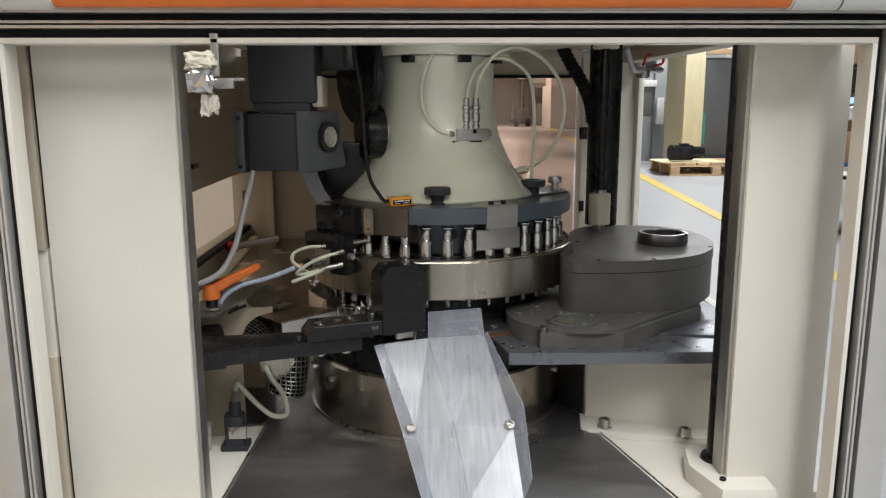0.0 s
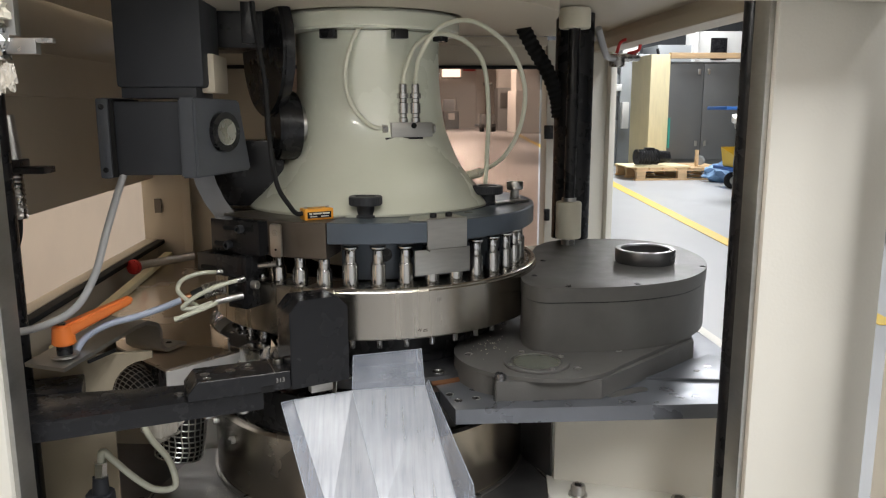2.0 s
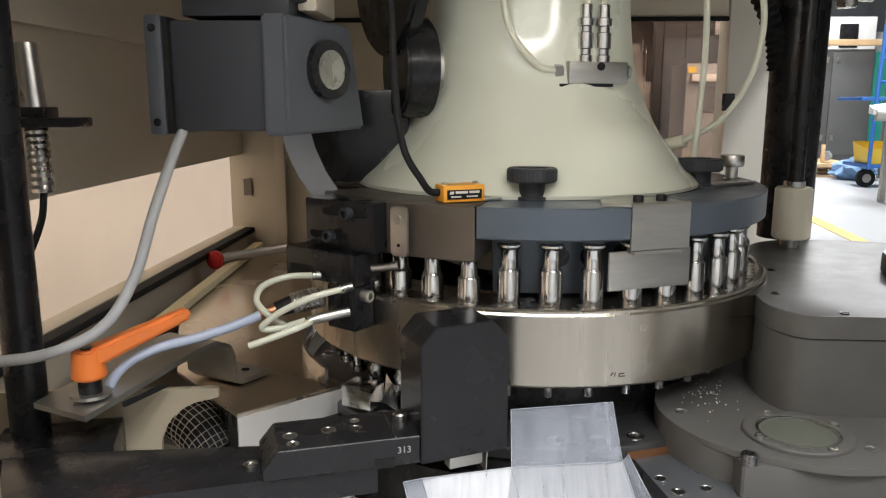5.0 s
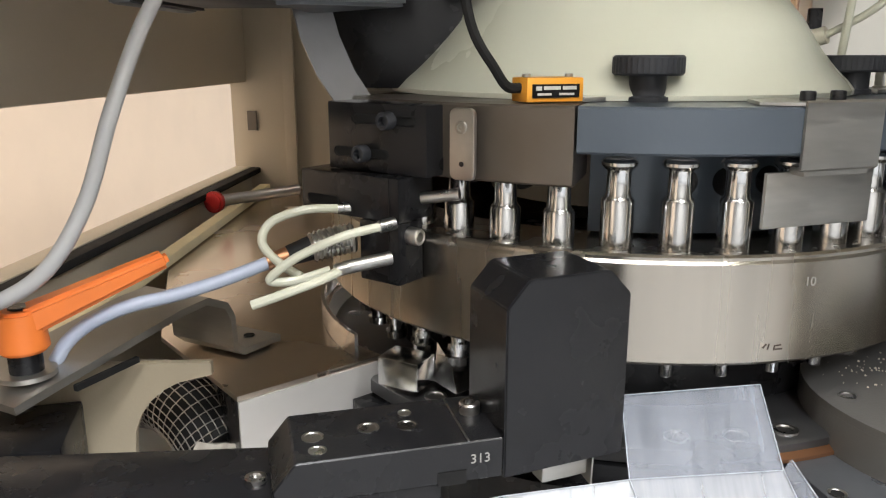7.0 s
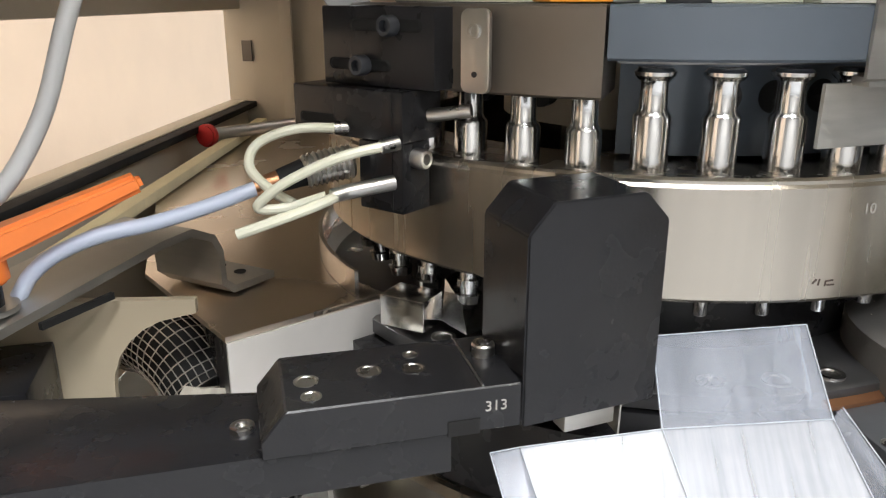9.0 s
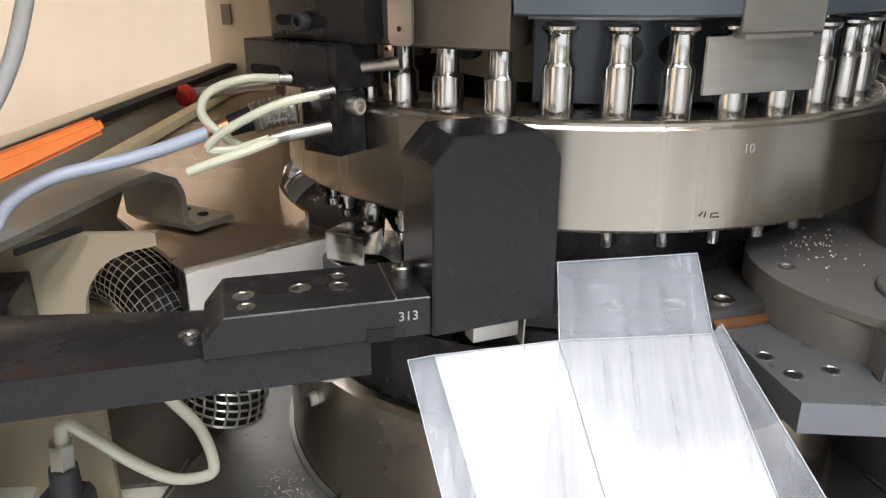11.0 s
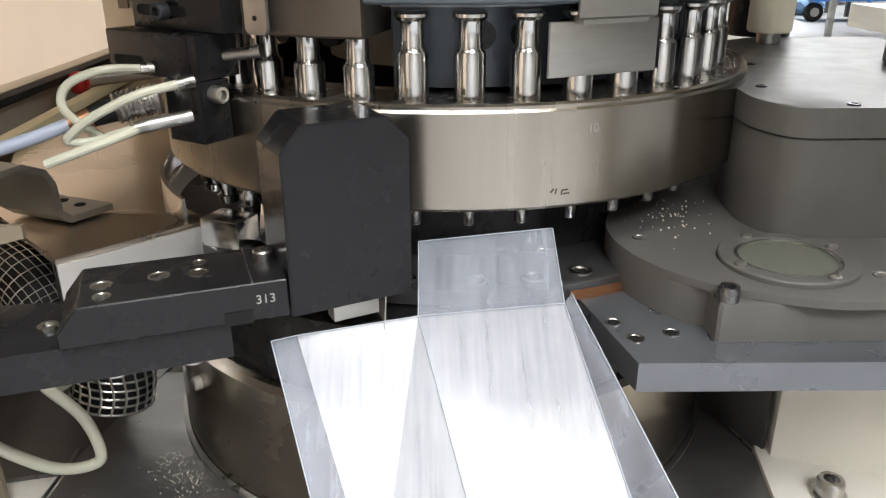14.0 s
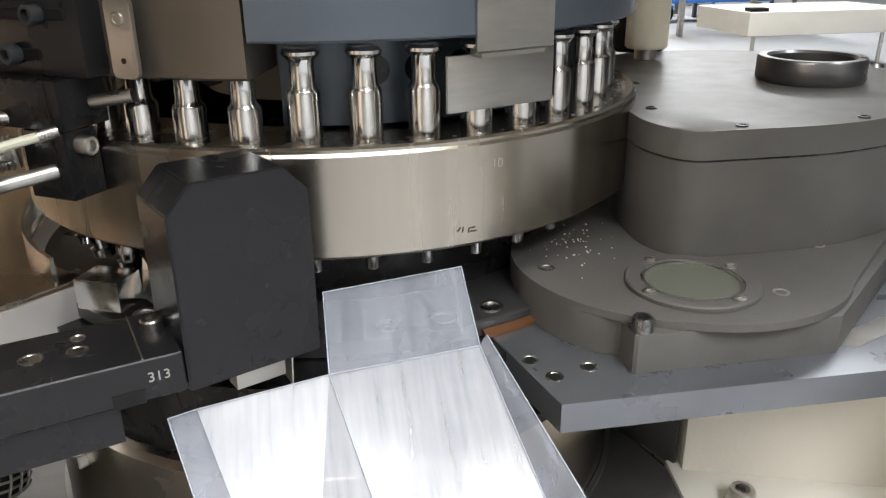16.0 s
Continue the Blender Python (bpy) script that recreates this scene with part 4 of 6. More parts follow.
cap_screw("socket_screw", amx @ Vector((0.103, 0.034, 0.8925)), (0, 0, 1), 0.0062, 0.0065, arm, STEEL)
cap_screw("socket_screw", amx @ Vector((-0.020, 0.030, 0.8685)), (0, 0, 1), 0.0060, 0.003, arm, STEEL)
for hx in (0.012, 0.055):
    cap_screw("underside_screw", amx @ Vector((hx, 0.02, 0.8455)), (0, 0, -1), 0.0075, 0.007, arm, STEEL)
cl = thing("rod_clamp", "black clamp block on the guide rod", "clamp", (-0.335, 1.18, 0.81))
bm = start()
box(bm, (-0.335, 1.180, 0.838), (0.100, 0.070, 0.060), rz=18, bevel=0.003)
part("clamp_body", bm, BLACK, cl)
cap_screw("screw", (-0.318, 1.1505, 0.842), (0.3, -0.95, 0), 0.005, 0.003, cl, MOTOR)

# clear plastic chute
ch = thing("discharge_chute", "scratched clear plastic chute falling from the die ring", "chute", (0.1, 1.05, 0.69))
T1, T2 = Vector((0.060, 1.216, 0.886)), Vector((0.153, 1.238, 0.886))
F0, F1, F2 = Vector((-0.030, 1.155, 0.846)), Vector((0.0595, 1.172, 0.853)), Vector((0.1555, 1.193, 0.850))
G0, G1, G2 = Vector((0.016, 1.047, 0.745)), Vector((0.098, 1.036, 0.756)), Vector((0.186, 1.028, 0.756))
K0, K1, K2 = Vector((0.048, 0.945, 0.676)), Vector((0.115, 0.945, 0.684)), Vector((0.192, 0.945, 0.684))
FL, GL, KL = F0.lerp(F1, 0.17) + Vector((0, 0, 0.001)), G0 + Vector((0.021, -0.001, 0.002)), K0 + Vector((0.016, 0, 0.001))


def panels(quads):
    """Joined sheets that share their edges."""
    b, seen = start(), {}
    for quad in quads:
        vs2 = []
        for v in quad:
            key = tuple(round(c, 5) for c in v)
            if key not in seen:
                seen[key] = b.verts.new(v)
            vs2.append(seen[key])
        b.faces.new(vs2)
    bmesh.ops.triangulate(b, faces=b.faces[:])
    return b


def sheet_part(name, quads, material, label, thick=0.002):
    o = part(name, panels(quads), material, ch, label, smooth=False)
    sol = o.modifiers.new("thickness", "SOLIDIFY")
    sol.thickness, sol.offset = thick, 0.0
    return o


sheet_part("top_sheet", [(T1, F1, F2, T2)], ACRYLIC, "clear plastic top sheet")
sheet_part("chute_floor", [(F1, G1, G2, F2), (G1, K1, K2, G2), (FL, GL, G1, F1), (GL, KL, K1, G1)], ACRYLIC_GLARE, "scratched plastic floor with a ridge, tinted pale for lamp glare")
sheet_part("left_flange", [(F0, G0, GL + Vector((-0.0002, 0, 0)), FL + Vector((-0.0002, 0, 0))), (G0, K0, KL + Vector((-0.0002, 0, 0)), GL + Vector((-0.0002, 0, 0)))], ACRYLIC, "clear plastic edge flange")
S, S0 = Vector((0.202, 1.028, 0.790)), F2 + Vector((0.005, 0.002, 0.006))
K3 = K2 + Vector((0.012, 0, 0.030))
sheet_part("side_wall", [(F2 + Vector((0.001, 0, 0.001)), G2 + Vector((0.001, 0, 0)), S, S0), (G2 + Vector((0.001, 0, 0)), K2 + Vector((0.001, 0, 0)), K3, S)], ACRYLIC, "clear plastic side wall")
bm = start()
for p, q in ((F1, G1), (G1, K1), (F2, G2), (T1, F1), (T1, T2), (F1, F2), (T2, F2), (F0, G0), (G0, K0), (S0, S), (F0, FL), (FL, F1)):
    rod(bm, p + Vector((0, -0.0012, 0.0012)), q + Vector((0, -0.0012, 0.0012)), 0.0004, seg=6)
part("cut_edge", bm, CUTEDGE, ch, "bright cut edges")
for x, y, z in ((0.031, 1.046, 0.7485), (0.181, 1.030, 0.7575)):
    cap_screw("socket_screw", (x, y, z), (0, -0.5, 0.86), 0.0085, 0.005, ch, STEEL)
for k, (fx, fz) in enumerate(((0.25, 0.55), (0.62, 0.62), (0.9, 0.62))):
    bm = start()
    p = T1.lerp(T2, fx).lerp(F1.lerp(F2, fx), 1 - fz) + Vector((0, -0.0026, 0.0012))
    t = Matrix.Translation(p) @ Vector((0, -0.86, 0.5)).to_track_quat("Z", "Y").to_matrix().to_4x4()
    lathe(bm, [(0.0065 + 0.003 * (k == 1), 0), (0.0065 + 0.003 * (k == 1), 0.0006), (0.0061 + 0.003 * (k == 1), 0.0006), (0.0061 + 0.003 * (k == 1), 0)], seg=28)
    lathe(bm, [(0.0035, 0), (0.0035, 0.0004), (0.0032, 0.0004), (0.0032, 0)], seg=20)
    bmesh.ops.transform(bm, matrix=t, verts=bm.verts[:])
    part("scuffed_ring", bm, ACRYLIC, ch)

# shelf plate under the feeder
shelf = thing("feeder_shelf", "blue-grey steel shelf plate under the feeder", "shelf plate", (0.4, 1.3, 0.816))
bm = start()
prism(bm, [(0.171, 1.238), (0.192, 1.1385), (0.600, 1.130), (0.640, 1.20), (0.640, 1.66), (0.30, 1.66), (0.235, 1.40), (0.200, 1.29)], 0.8165, 0.8365, bevel=0.001)
part("plate", bm, SHELF, shelf)
for hx, hy in ((0.189, 1.192), (0.198, 1.169), (0.223, 1.176)):
    bm = start()
    lathe(bm, [(0.0058, 0.8366), (0.0058, 0.8371), (0.0046, 0.8371), (0.0042, 0.8366), (0.0002, 0.8366), (0.0002, 0.8362), (0.0058, 0.8362)], (hx, hy), 20)
    part("threaded_hole", bm, STEEL, shelf, "bare threaded hole")
    bm = start()
    rod(bm, (hx, hy, 0.8364), (hx, hy, 0.8368), 0.0040, seg=16)
    part("hole_bottom", bm, RUBBER, shelf)
bm = start()
ends = ((0.405, 1.172), (0.452, 1.190))
d = (Vector(ends[1]) - Vector(ends[0])).normalized()
ol = []
base_a = math.degrees(math.atan2(d.y, d.x))
for k in range(9):
    h = radians(base_a + 90 + k * 22.5)
    ol.append((ends[0][0] + 0.0085 * math.cos(h), ends[0][1] + 0.0085 * math.sin(h)))
for k in range(9):
    h = radians(base_a - 90 + k * 22.5)
    ol.append((ends[1][0] + 0.0085 * math.cos(h), ends[1][1] + 0.0085 * math.sin(h)))
prism(bm, ol, 0.8363, 0.8369)
part("slot", bm, STEEL, shelf, "bare milled slot")
bm = start()
prism(bm, [(0.47, 1.225), (0.60, 1.205), (0.625, 1.29), (0.60, 1.32)], 0.8367, 0.8405, bevel=0.0008)
part("corner_plate", bm, SHELF, shelf)
for hx, hy in ((0.552, 1.245), (0.575, 1.262)):
    bm = start()
    rod(bm, (hx, hy, 0.8405), (hx, hy, 0.8411), 0.0045, seg=16)
    part("corner_screw", bm, STEEL, shelf)

# feeder plate with round nose
fd = thing("powder_feeder", "grey coated feeder plate with a round sight glass", "feeder", (0.35, 1.25, 0.8365))
nose = []
for k in range(15):
    h = radians(140 + k * 7.6)
    nose.append((0.318 + 0.116 * math.cos(h), 1.272 + 0.116 * math.sin(h)))
bm = start()
prism(bm, [(0.300, 1.42), (0.250, 1.385)] + nose[:12] + [(0.2440, 1.1865), (0.2465, 1.1840), (0.2465, 1.1635), (0.2485, 1.1615), (0.3875, 1.1600), (0.575, 1.315), (0.60, 1.40), (0.60, 1.60), (0.40, 1.60)], 0.8367, 0.8635, bevel=0.0012)
part("foot_plate", bm, GEARCASE, fd)
step_edge = []
for k in range(15):
    h = radians(244 + k * 5.6)
    step_edge.append((0.332 + 0.112 * math.cos(h), 1.2625 + 0.112 * math.sin(h)))
bm = start()
prism(bm, [(0.300, 1.42), (0.250, 1.385)] + nose + step_edge[1:] + [(0.47, 1.237), (0.574, 1.325), (0.599, 1.40), (0.599, 1.599), (0.40, 1.599)], 0.8636, 0.8690, bevel=0.0012)
part("plate", bm, GEARCASE, fd)
sg = (0.3105, 1.2150)
bm = start()
lathe(bm, [(0.0345, 0.8692), (0.0455, 0.8692), (0.0455, 0.8718), (0.0445, 0.8728), (0.0350, 0.8728), (0.0345, 0.8718)], sg, 56)
rim = part("sight_glass_rim", bm, GEARCASE, fd)
bm = start()
lathe(bm, [(0.0002, 0.8692), (0.0343, 0.8692), (0.0343, 0.8712), (0.0002, 0.8712)], sg, 48)
part("sight_glass", bm, GLASS, fd, "cloudy sight glass")
bm = start()
lathe(bm, [(0.0320, 0.8713), (0.0343, 0.8713), (0.0343, 0.8721), (0.0320, 0.8721)], sg, 48)
part("gasket", bm, STEEL, fd)
for a in (20, 110, 200, 290):
    cap_screw("rim_screw", (sg[0] + 0.040 * math.cos(radians(a)), sg[1] + 0.040 * math.sin(radians(a)), 0.8726), (0, 0, 1), 0.0040, 0.0022, rim)
cap_screw("cap_screw", (0.2535, 1.1685, 0.8635), (0, 0, 1), 0.0070, 0.0095, fd, DARKSTEEL, "bright rimmed socket screw")
for hx, hy in ((0.222, 1.263), (0.362, 1.190), (0.44, 1.262)):
    bm = start()
    lathe(bm, [(0.0058, 0.8690), (0.0058, 0.8696), (0.0043, 0.8696), (0.0040, 0.8690)], (hx, hy), 20)
    part("countersink", bm, STEEL, fd)
bm = start()
rng = random.Random(9)
for _ in range(70):
    x, y = 0.258 + rng.gauss(0, 0.026), 1.315 + rng.gauss(0, 0.032)
    bmesh.ops.create_icosphere(bm, subdivisions=1, radius=rng.uniform(0.0003, 0.0009), matrix=Matrix.Translation((x, y, 0.8694)))
solo("powder_specks", bm, WHITEPL, "pale powder specks on the feeder plate", "powder", kind="stuff")

# gear housing
gh = thing("gear_housing", "grey coated rounded gear housing with screwed lid", "gear housing", (0.46, 1.43, 0.869))


def round_outline(pts, r, k=5):
    """An outline with rounded corners."""
    out3 = []
    n2 = len(pts)
    for i, p in enumerate(pts):
        p = Vector(p)
        a2 = (Vector(pts[i - 1]) - p)
        b2 = (Vector(pts[(i + 1) % n2]) - p)
        ra = min(r, a2.length * 0.45, b2.length * 0.45)
        s2, e2 = p + a2.normalized() * ra, p + b2.normalized() * ra
        for j in range(k + 1):
            t = j / k
            out3.append(tuple((1 - t) ** 2 * s2 + 2 * t * (1 - t) * p + t * t * e2))
    return out3


gout = round_outline([(0.306, 1.295), (0.322, 1.258), (0.450, 1.256), (0.545, 1.290), (0.612, 1.365), (0.645, 1.46), (0.640, 1.58), (0.58, 1.65), (0.44, 1.66), (0.385, 1.60), (0.312, 1.360)], 0.05)
gout_lid = [((x - 0.47) * 1.008 + 0.47, (y - 1.44) * 1.008 + 1.44) for x, y in gout]
bm = start()
prism(bm, gout, 0.8692, 0.9420)
part("case", bm, GEARCASE, gh)
bm = start()
prism(bm, gout, 0.9422, 0.9436)
part("seam", bm, BLACK, gh)
bm = start()
prism(bm, gout_lid, 0.9438, 0.9650, bevel=0.0022)
lid = part("lid", bm, GEARCASE, gh)
for hx, hy in ((0.365, 1.2665), (0.468, 1.272), (0.612, 1.385), (0.330, 1.340), (0.3665, 1.452)):
    cap_screw("lid_screw", (hx, hy, 0.9650), (0, 0, 1), 0.0045, 0.0012, lid, BLACK)
bm = start()
lathe(bm, [(0.0380, 0.9652), (0.0470, 0.9652), (0.0485, 0.9680), (0.0485, 0.9850), (0.0470, 0.9875), (0.0400, 0.9875), (0.0380, 0.9850)], (0.533, 1.432), 64)
solo("bearing_ring", bm, DARKSTEEL, "dark steel bearing ring lying on the gear housing", "ring")

# cream support under the shelf
sup = thing("feeder_support", "cream painted cast support bolted to the deck", "support", (0.46, 1.22, 0.66))
SUV = Vector((0.942, -0.336, 0)).normalized()
smx = along((0.349, 1.262), (SUV.x, SUV.y))
bm = start()
box(bm, (0.118, 0.10, 0.738), (0.236, 0.20, 0.155), m=smx, bevel=0.004)
part("body", bm, CREAM, sup)
bm = start()
prism(bm, [(-0.012, 0.012), (0.0, -0.052), (0.016, -0.062), (0.155, -0.048), (0.24, -0.028), (0.24, 0.03), (0.0, 0.03)], 0.6605, 0.672, bevel=0.003, m=smx)
part("foot", bm, CREAM, sup)
for hx, hy in ((0.374, 1.212), (0.503, 1.166)):
    cap_screw("foot_bolt", (hx, hy, 0.672), (0, 0, 1), 0.0105, 0.016, sup, STEEL, "bare steel socket bolt")
    bm = start()
    lathe(bm, [(0.010, 0.672), (0.0135, 0.672), (0.0135, 0.6745), (0.010, 0.6745)], (hx, hy), 24)
    part("washer", bm, STEEL, sup)

# lower drum with its rings
ld = thing("lower_drum", "dark shiny steel drum under the die turret", "drum", (*LC, 0.667))
bm = start()
lathe(bm, [(0.10, 0.668), (0.247, 0.668), (0.247, 0.7745), (0.242, 0.778), (0.10, 0.778)], LC, 128)
part("shell", bm, DRUMSTEEL, ld, "polished dark steel shell")
bm = start()
lathe(bm, [(0.2475, 0.668), (0.2515, 0.668), (0.2515, 0.671), (0.2475, 0.672)], LC, 128)
part("foot_ring", bm, STEEL, ld)
bm = start()
lathe(bm, [(0.12, 0.779), (0.236, 0.779), (0.236, 0.835), (0.12, 0.835)], LC, 96)
part("neck", bm, BLACK, ld)
for a in (-165, -161, -142, -28):
    cap_screw("drum_bolt", (LC[0] + 0.247 * math.cos(radians(a)), LC[1] + 0.247 * math.sin(radians(a)), 0.748), (math.cos(radians(a)), math.sin(radians(a)), 0), 0.0055, 0.006, ld)
lc = thing("lower_cam_table", "dark oiled lower cam table with plugged holes", "cam table", (CX, CY, 0.836))
bm = start()
lathe(bm, [(0.10, 0.8368), (0.266, 0.8368), (0.266, 0.8470), (0.263, 0.849), (0.10, 0.849)], (CX, CY), 128)
part("table_ring", bm, DARKSTEEL, lc)
bm = start()
lathe(bm, [(0.2665, 0.8370), (0.2715, 0.8370), (0.2715, 0.8395), (0.2665, 0.8420)], (CX, CY), 40, -74, -20)
part("copper_edge", bm, COPPER, lc, "copper coloured edge ring")
bm = start()
lathe(bm, [(0.08, 0.8492), (0.205, 0.8492), (0.205, 0.9055), (0.08, 0.9055)], (CX, CY), 96)
part("inner_wall", bm, BLACK, lc)
for a in (-112, -100, -88, -79, -70.5, -62, -128, -136, -145):
    bm = start()
    x, y = CX + 0.252 * math.cos(radians(a)), CY + 0.252 * math.sin(radians(a))
    lathe(bm, [(0.0085, 0.849), (0.0085, 0.8505), (0.0060, 0.8505), (0.0055, 0.8495), (0.0002, 0.8495), (0.0002, 0.849)], (x, y), 22)
    part("plug", bm, STEEL, lc, "steel plug")

# ---- left side of the cabinet ----
sg2 = thing("steel_guard", "bent sheet steel guard beside the turret", "guard", (-0.2, 1.5, 0.67))
bm = start()
prism(bm, [(-0.198, 1.247), (-0.108, 1.331), (-0.122, 1.342), (-0.152, 1.372), (-0.174, 1.42), (-0.180, 1.50), (-0.16, 1.60), (-0.14, 1.80), (-0.14, 2.10), (-0.43, 2.10), (-0.40, 1.62), (-0.30, 1.36)], 0.8600, 0.8640, bevel=0.0006)
part("top_sheet", bm, TANSHEET, sg2, "polished sheet steel top")
bm = start()
sheet(bm, [(-0.198, 1.2472, 0.8598), (-0.198, 1.2472, 0.800), (-0.112, 1.3275, 0.800), (-0.112, 1.3275, 0.8598)], 0.002)
part("front_sheet", bm, BRIGHTSHEET, sg2, "bright sheet steel front")
bm = start()
sheet(bm, [(-0.199, 1.2490, 0.8598), (-0.199, 1.2490, 0.80), (-0.30, 1.42, 0.80), (-0.30, 1.42, 0.8598)], 0.002)
part("side_sheet", bm, BLACK, sg2)
bm = start()
box(bm, (-0.26, 1.70, 0.76), (0.02, 0.55, 0.19))
part("leg_sheet", bm, PLATE, sg2)
sw = thing("guard_wall", "polished curved steel guard wall round the lower punches", "guard", (CX, CY, 0.858))
bm = start()
lathe(bm, [(0.273, 0.8645), (0.276, 0.8645), (0.276, 0.8840), (0.273, 0.8840)], (CX, CY), 30, -205, -143)
part("curved_sheet", bm, CHROME, sw)
bm = start()
box(bm, (-0.084, 1.292, 0.869), (0.034, 0.026, 0.022), rz=-25, bevel=0.001)
part("end_block", bm, CHROME, sw)
bm = start()
hull(bm, [(-0.064, 1.296, 0.858), (-0.046, 1.273, 0.858), (-0.029, 1.290, 0.858), (-0.050, 1.318, 0.858), (-0.062, 1.306, 0.885), (-0.050, 1.290, 0.872), (-0.040, 1.300, 0.872), (-0.052, 1.318, 0.888)], [(0, 3, 2, 1), (4, 5, 6, 7), (0, 1, 5, 4), (1, 2, 6, 5), (2, 3, 7, 6), (3, 0, 4, 7)])
part("take_off_ramp", bm, CHROME, sw, "polished wedge")

# bent bracket with clamp lever
br = thing("bent_bracket", "grey bent flat steel bracket with stepped foot", "bracket", (-0.24, 1.3, 0.864))
bm = start()
strip(bm, [(-0.286, 1.140, 0.9000), (-0.238, 1.262, 0.9170), (-0.229, 1.287, 0.9175), (-0.221, 1.300, 0.910), (-0.219, 1.305, 0.900), (-0.219, 1.307, 0.876), (-0.214, 1.316, 0.8670), (-0.195, 1.352, 0.8660)], (-0.058, 0.026, 0.0), 0.0052)
part("strip", bm, PLATE, br)
for k in (0.35, 0.75):
    bm = start()
    p = Vector((-0.203, 1.337, 0.8715)) + k * Vector((-0.048, 0.030, 0))
    rod(bm, p, p + Vector((0, 0, 0.0006)), 0.0045, seg=16)
    part("hole", bm, RUBBER, br)
bm = start()
box(bm, (-0.263, 1.200, 0.9005), (0.003, 0.050, 0.004), rz=-20)
part("slot", bm, RUBBER, br)
lv = thing("clamp_lever", "orange plastic clamp lever on the bent bracket", "clamp lever", (-0.292, 1.166, 0.915))
bm = start()
lathe(bm, [(0.0002, 0.9105), (0.0165, 0.9105), (0.0165, 0.9135), (0.0002, 0.9135)], (-0.297, 1.172), 28)
part("washer", bm, PLATE, lv)
bm = start()
rod(bm, (-0.297, 1.172, 0.9135), (-0.297, 1.172, 0.928), 0.0095, seg=20)
part("stud", bm, BLACK, lv)
bm = start()
rod(bm, (-0.297, 1.172, 0.926), (-0.297, 1.172, 0.952), 0.0145, 0.0125, 24, bevel=0.002)
part("hub", bm, ORANGE, lv)
bm = start()
pa, pb = Vector((-0.295, 1.172, 0.944)), Vector((-0.226, 1.218, 0.972))
d = (pb - pa).normalized()
s3 = d.cross(Vector((0, 0, 1))).normalized()
u3 = s3.cross(d)
ring0 = [bm.verts.new(pa + s3 * a2 * 0.0100 + u3 * b2 * 0.0085) for a2, b2 in ((-1, -1), (1, -1), (1, 1), (-1, 1))]
ring1 = [bm.verts.new(pb + s3 * a2 * 0.0062 + u3 * b2 * 0.0052) for a2, b2 in ((-1, -1), (1, -1), (1, 1), (-1, 1))]
bm.faces.new(ring0[::-1])
bm.faces.new(ring1)
for i in range(4):
    bm.faces.new((ring0[i], ring0[(i + 1) % 4], ring1[(i + 1) % 4], ring1[i]))
bmesh.ops.bevel(bm, geom=bm.edges[:], offset=0.003, segments=3, affect="EDGES")
part("handle", bm, ORANGE, lv)
bm = start()
lathe(bm, [(0.0002, 0.952), (0.006, 0.952), (0.006, 0.9535), (0.0002, 0.9535)], (-0.297, 1.172), 18)
part("button", bm, BLACK, lv)
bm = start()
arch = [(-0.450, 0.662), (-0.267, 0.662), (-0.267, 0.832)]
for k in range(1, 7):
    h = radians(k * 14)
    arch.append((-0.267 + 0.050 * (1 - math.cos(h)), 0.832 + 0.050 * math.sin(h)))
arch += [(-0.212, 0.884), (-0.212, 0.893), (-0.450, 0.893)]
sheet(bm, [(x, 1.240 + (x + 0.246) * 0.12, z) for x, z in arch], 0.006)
solo("side_plate", bm, SIDEPLATE_SHADED, "beige side plate under the bracket, its shade painted in", "plate", smooth=False)

# wire-mesh wrapped hoses
def mesh_hose(name, pts, r, label, nring, nstr, wire=0.0011):
    t = thing(name, label, "hose", pts[0])
    b = start()
    tube(b, pts, r * 0.94, 22, per=6)
    part("liner", b, RUBBER, t)
    path = smooth_path(pts, 10)
    b = start()
    upv = Vector((0.2, 0.3, 0.9))
    frames = []
    for i, p in enumerate(path):
        d = (path[min(i + 1, len(path) - 1)] - path[max(i - 1, 0)]).normalized()
        s = d.cross(upv).normalized()
        u = s.cross(d)
        frames.append((p, s, u))
    for i in range(0, len(path), max(1, len(path) // nring)):
        p, s, u = frames[i]
        tube(b, [p + r * (math.cos(2 * math.pi * k / 20) * s + math.sin(2 * math.pi * k / 20) * u) for k in range(21)], wire, 5, straight=True)
    for k in range(nstr):
        h = 2 * math.pi * k / nstr
        tube(b, [p + r * (math.cos(h) * s + math.sin(h) * u) for p, s, u in frames], wire, 5, straight=True)
    part("wire_mesh", b, MESHWIRE if wire > 0.001 else PLATE, t, "bare wire mesh sleeve")
    return t


mesh_hose("mesh_hose", [(-0.330, 1.385, 0.800), (-0.292, 1.352, 0.812), (-0.258, 1.322, 0.810), (-0.232, 1.300, 0.790)], 0.030, "wire mesh wrapped black suction hose", 15, 30, 0.0005)
mh = mesh_hose("mesh_hose", [(-0.190, 1.325, 0.838), (-0.193, 1.322, 0.795), (-0.200, 1.318, 0.745), (-0.207, 1.314, 0.708)], 0.034, "wire mesh wrapped hose hanging to the deck", 14, 22)
bm = start()
lathe(bm, [(0.034, 0.795), (0.0365, 0.795), (0.0365, 0.812), (0.034, 0.812)], (-0.192, 1.323), 32)
part("hose_clip", bm, PLATE, mh)
bm = start()
rng = random.Random(3)
got = bmesh.ops.create_icosphere(bm, subdivisions=3, radius=0.030, matrix=Matrix.Translation((-0.215, 1.268, 0.785)) @ Matrix.Diagonal((1, 0.8, 1.1, 1)))
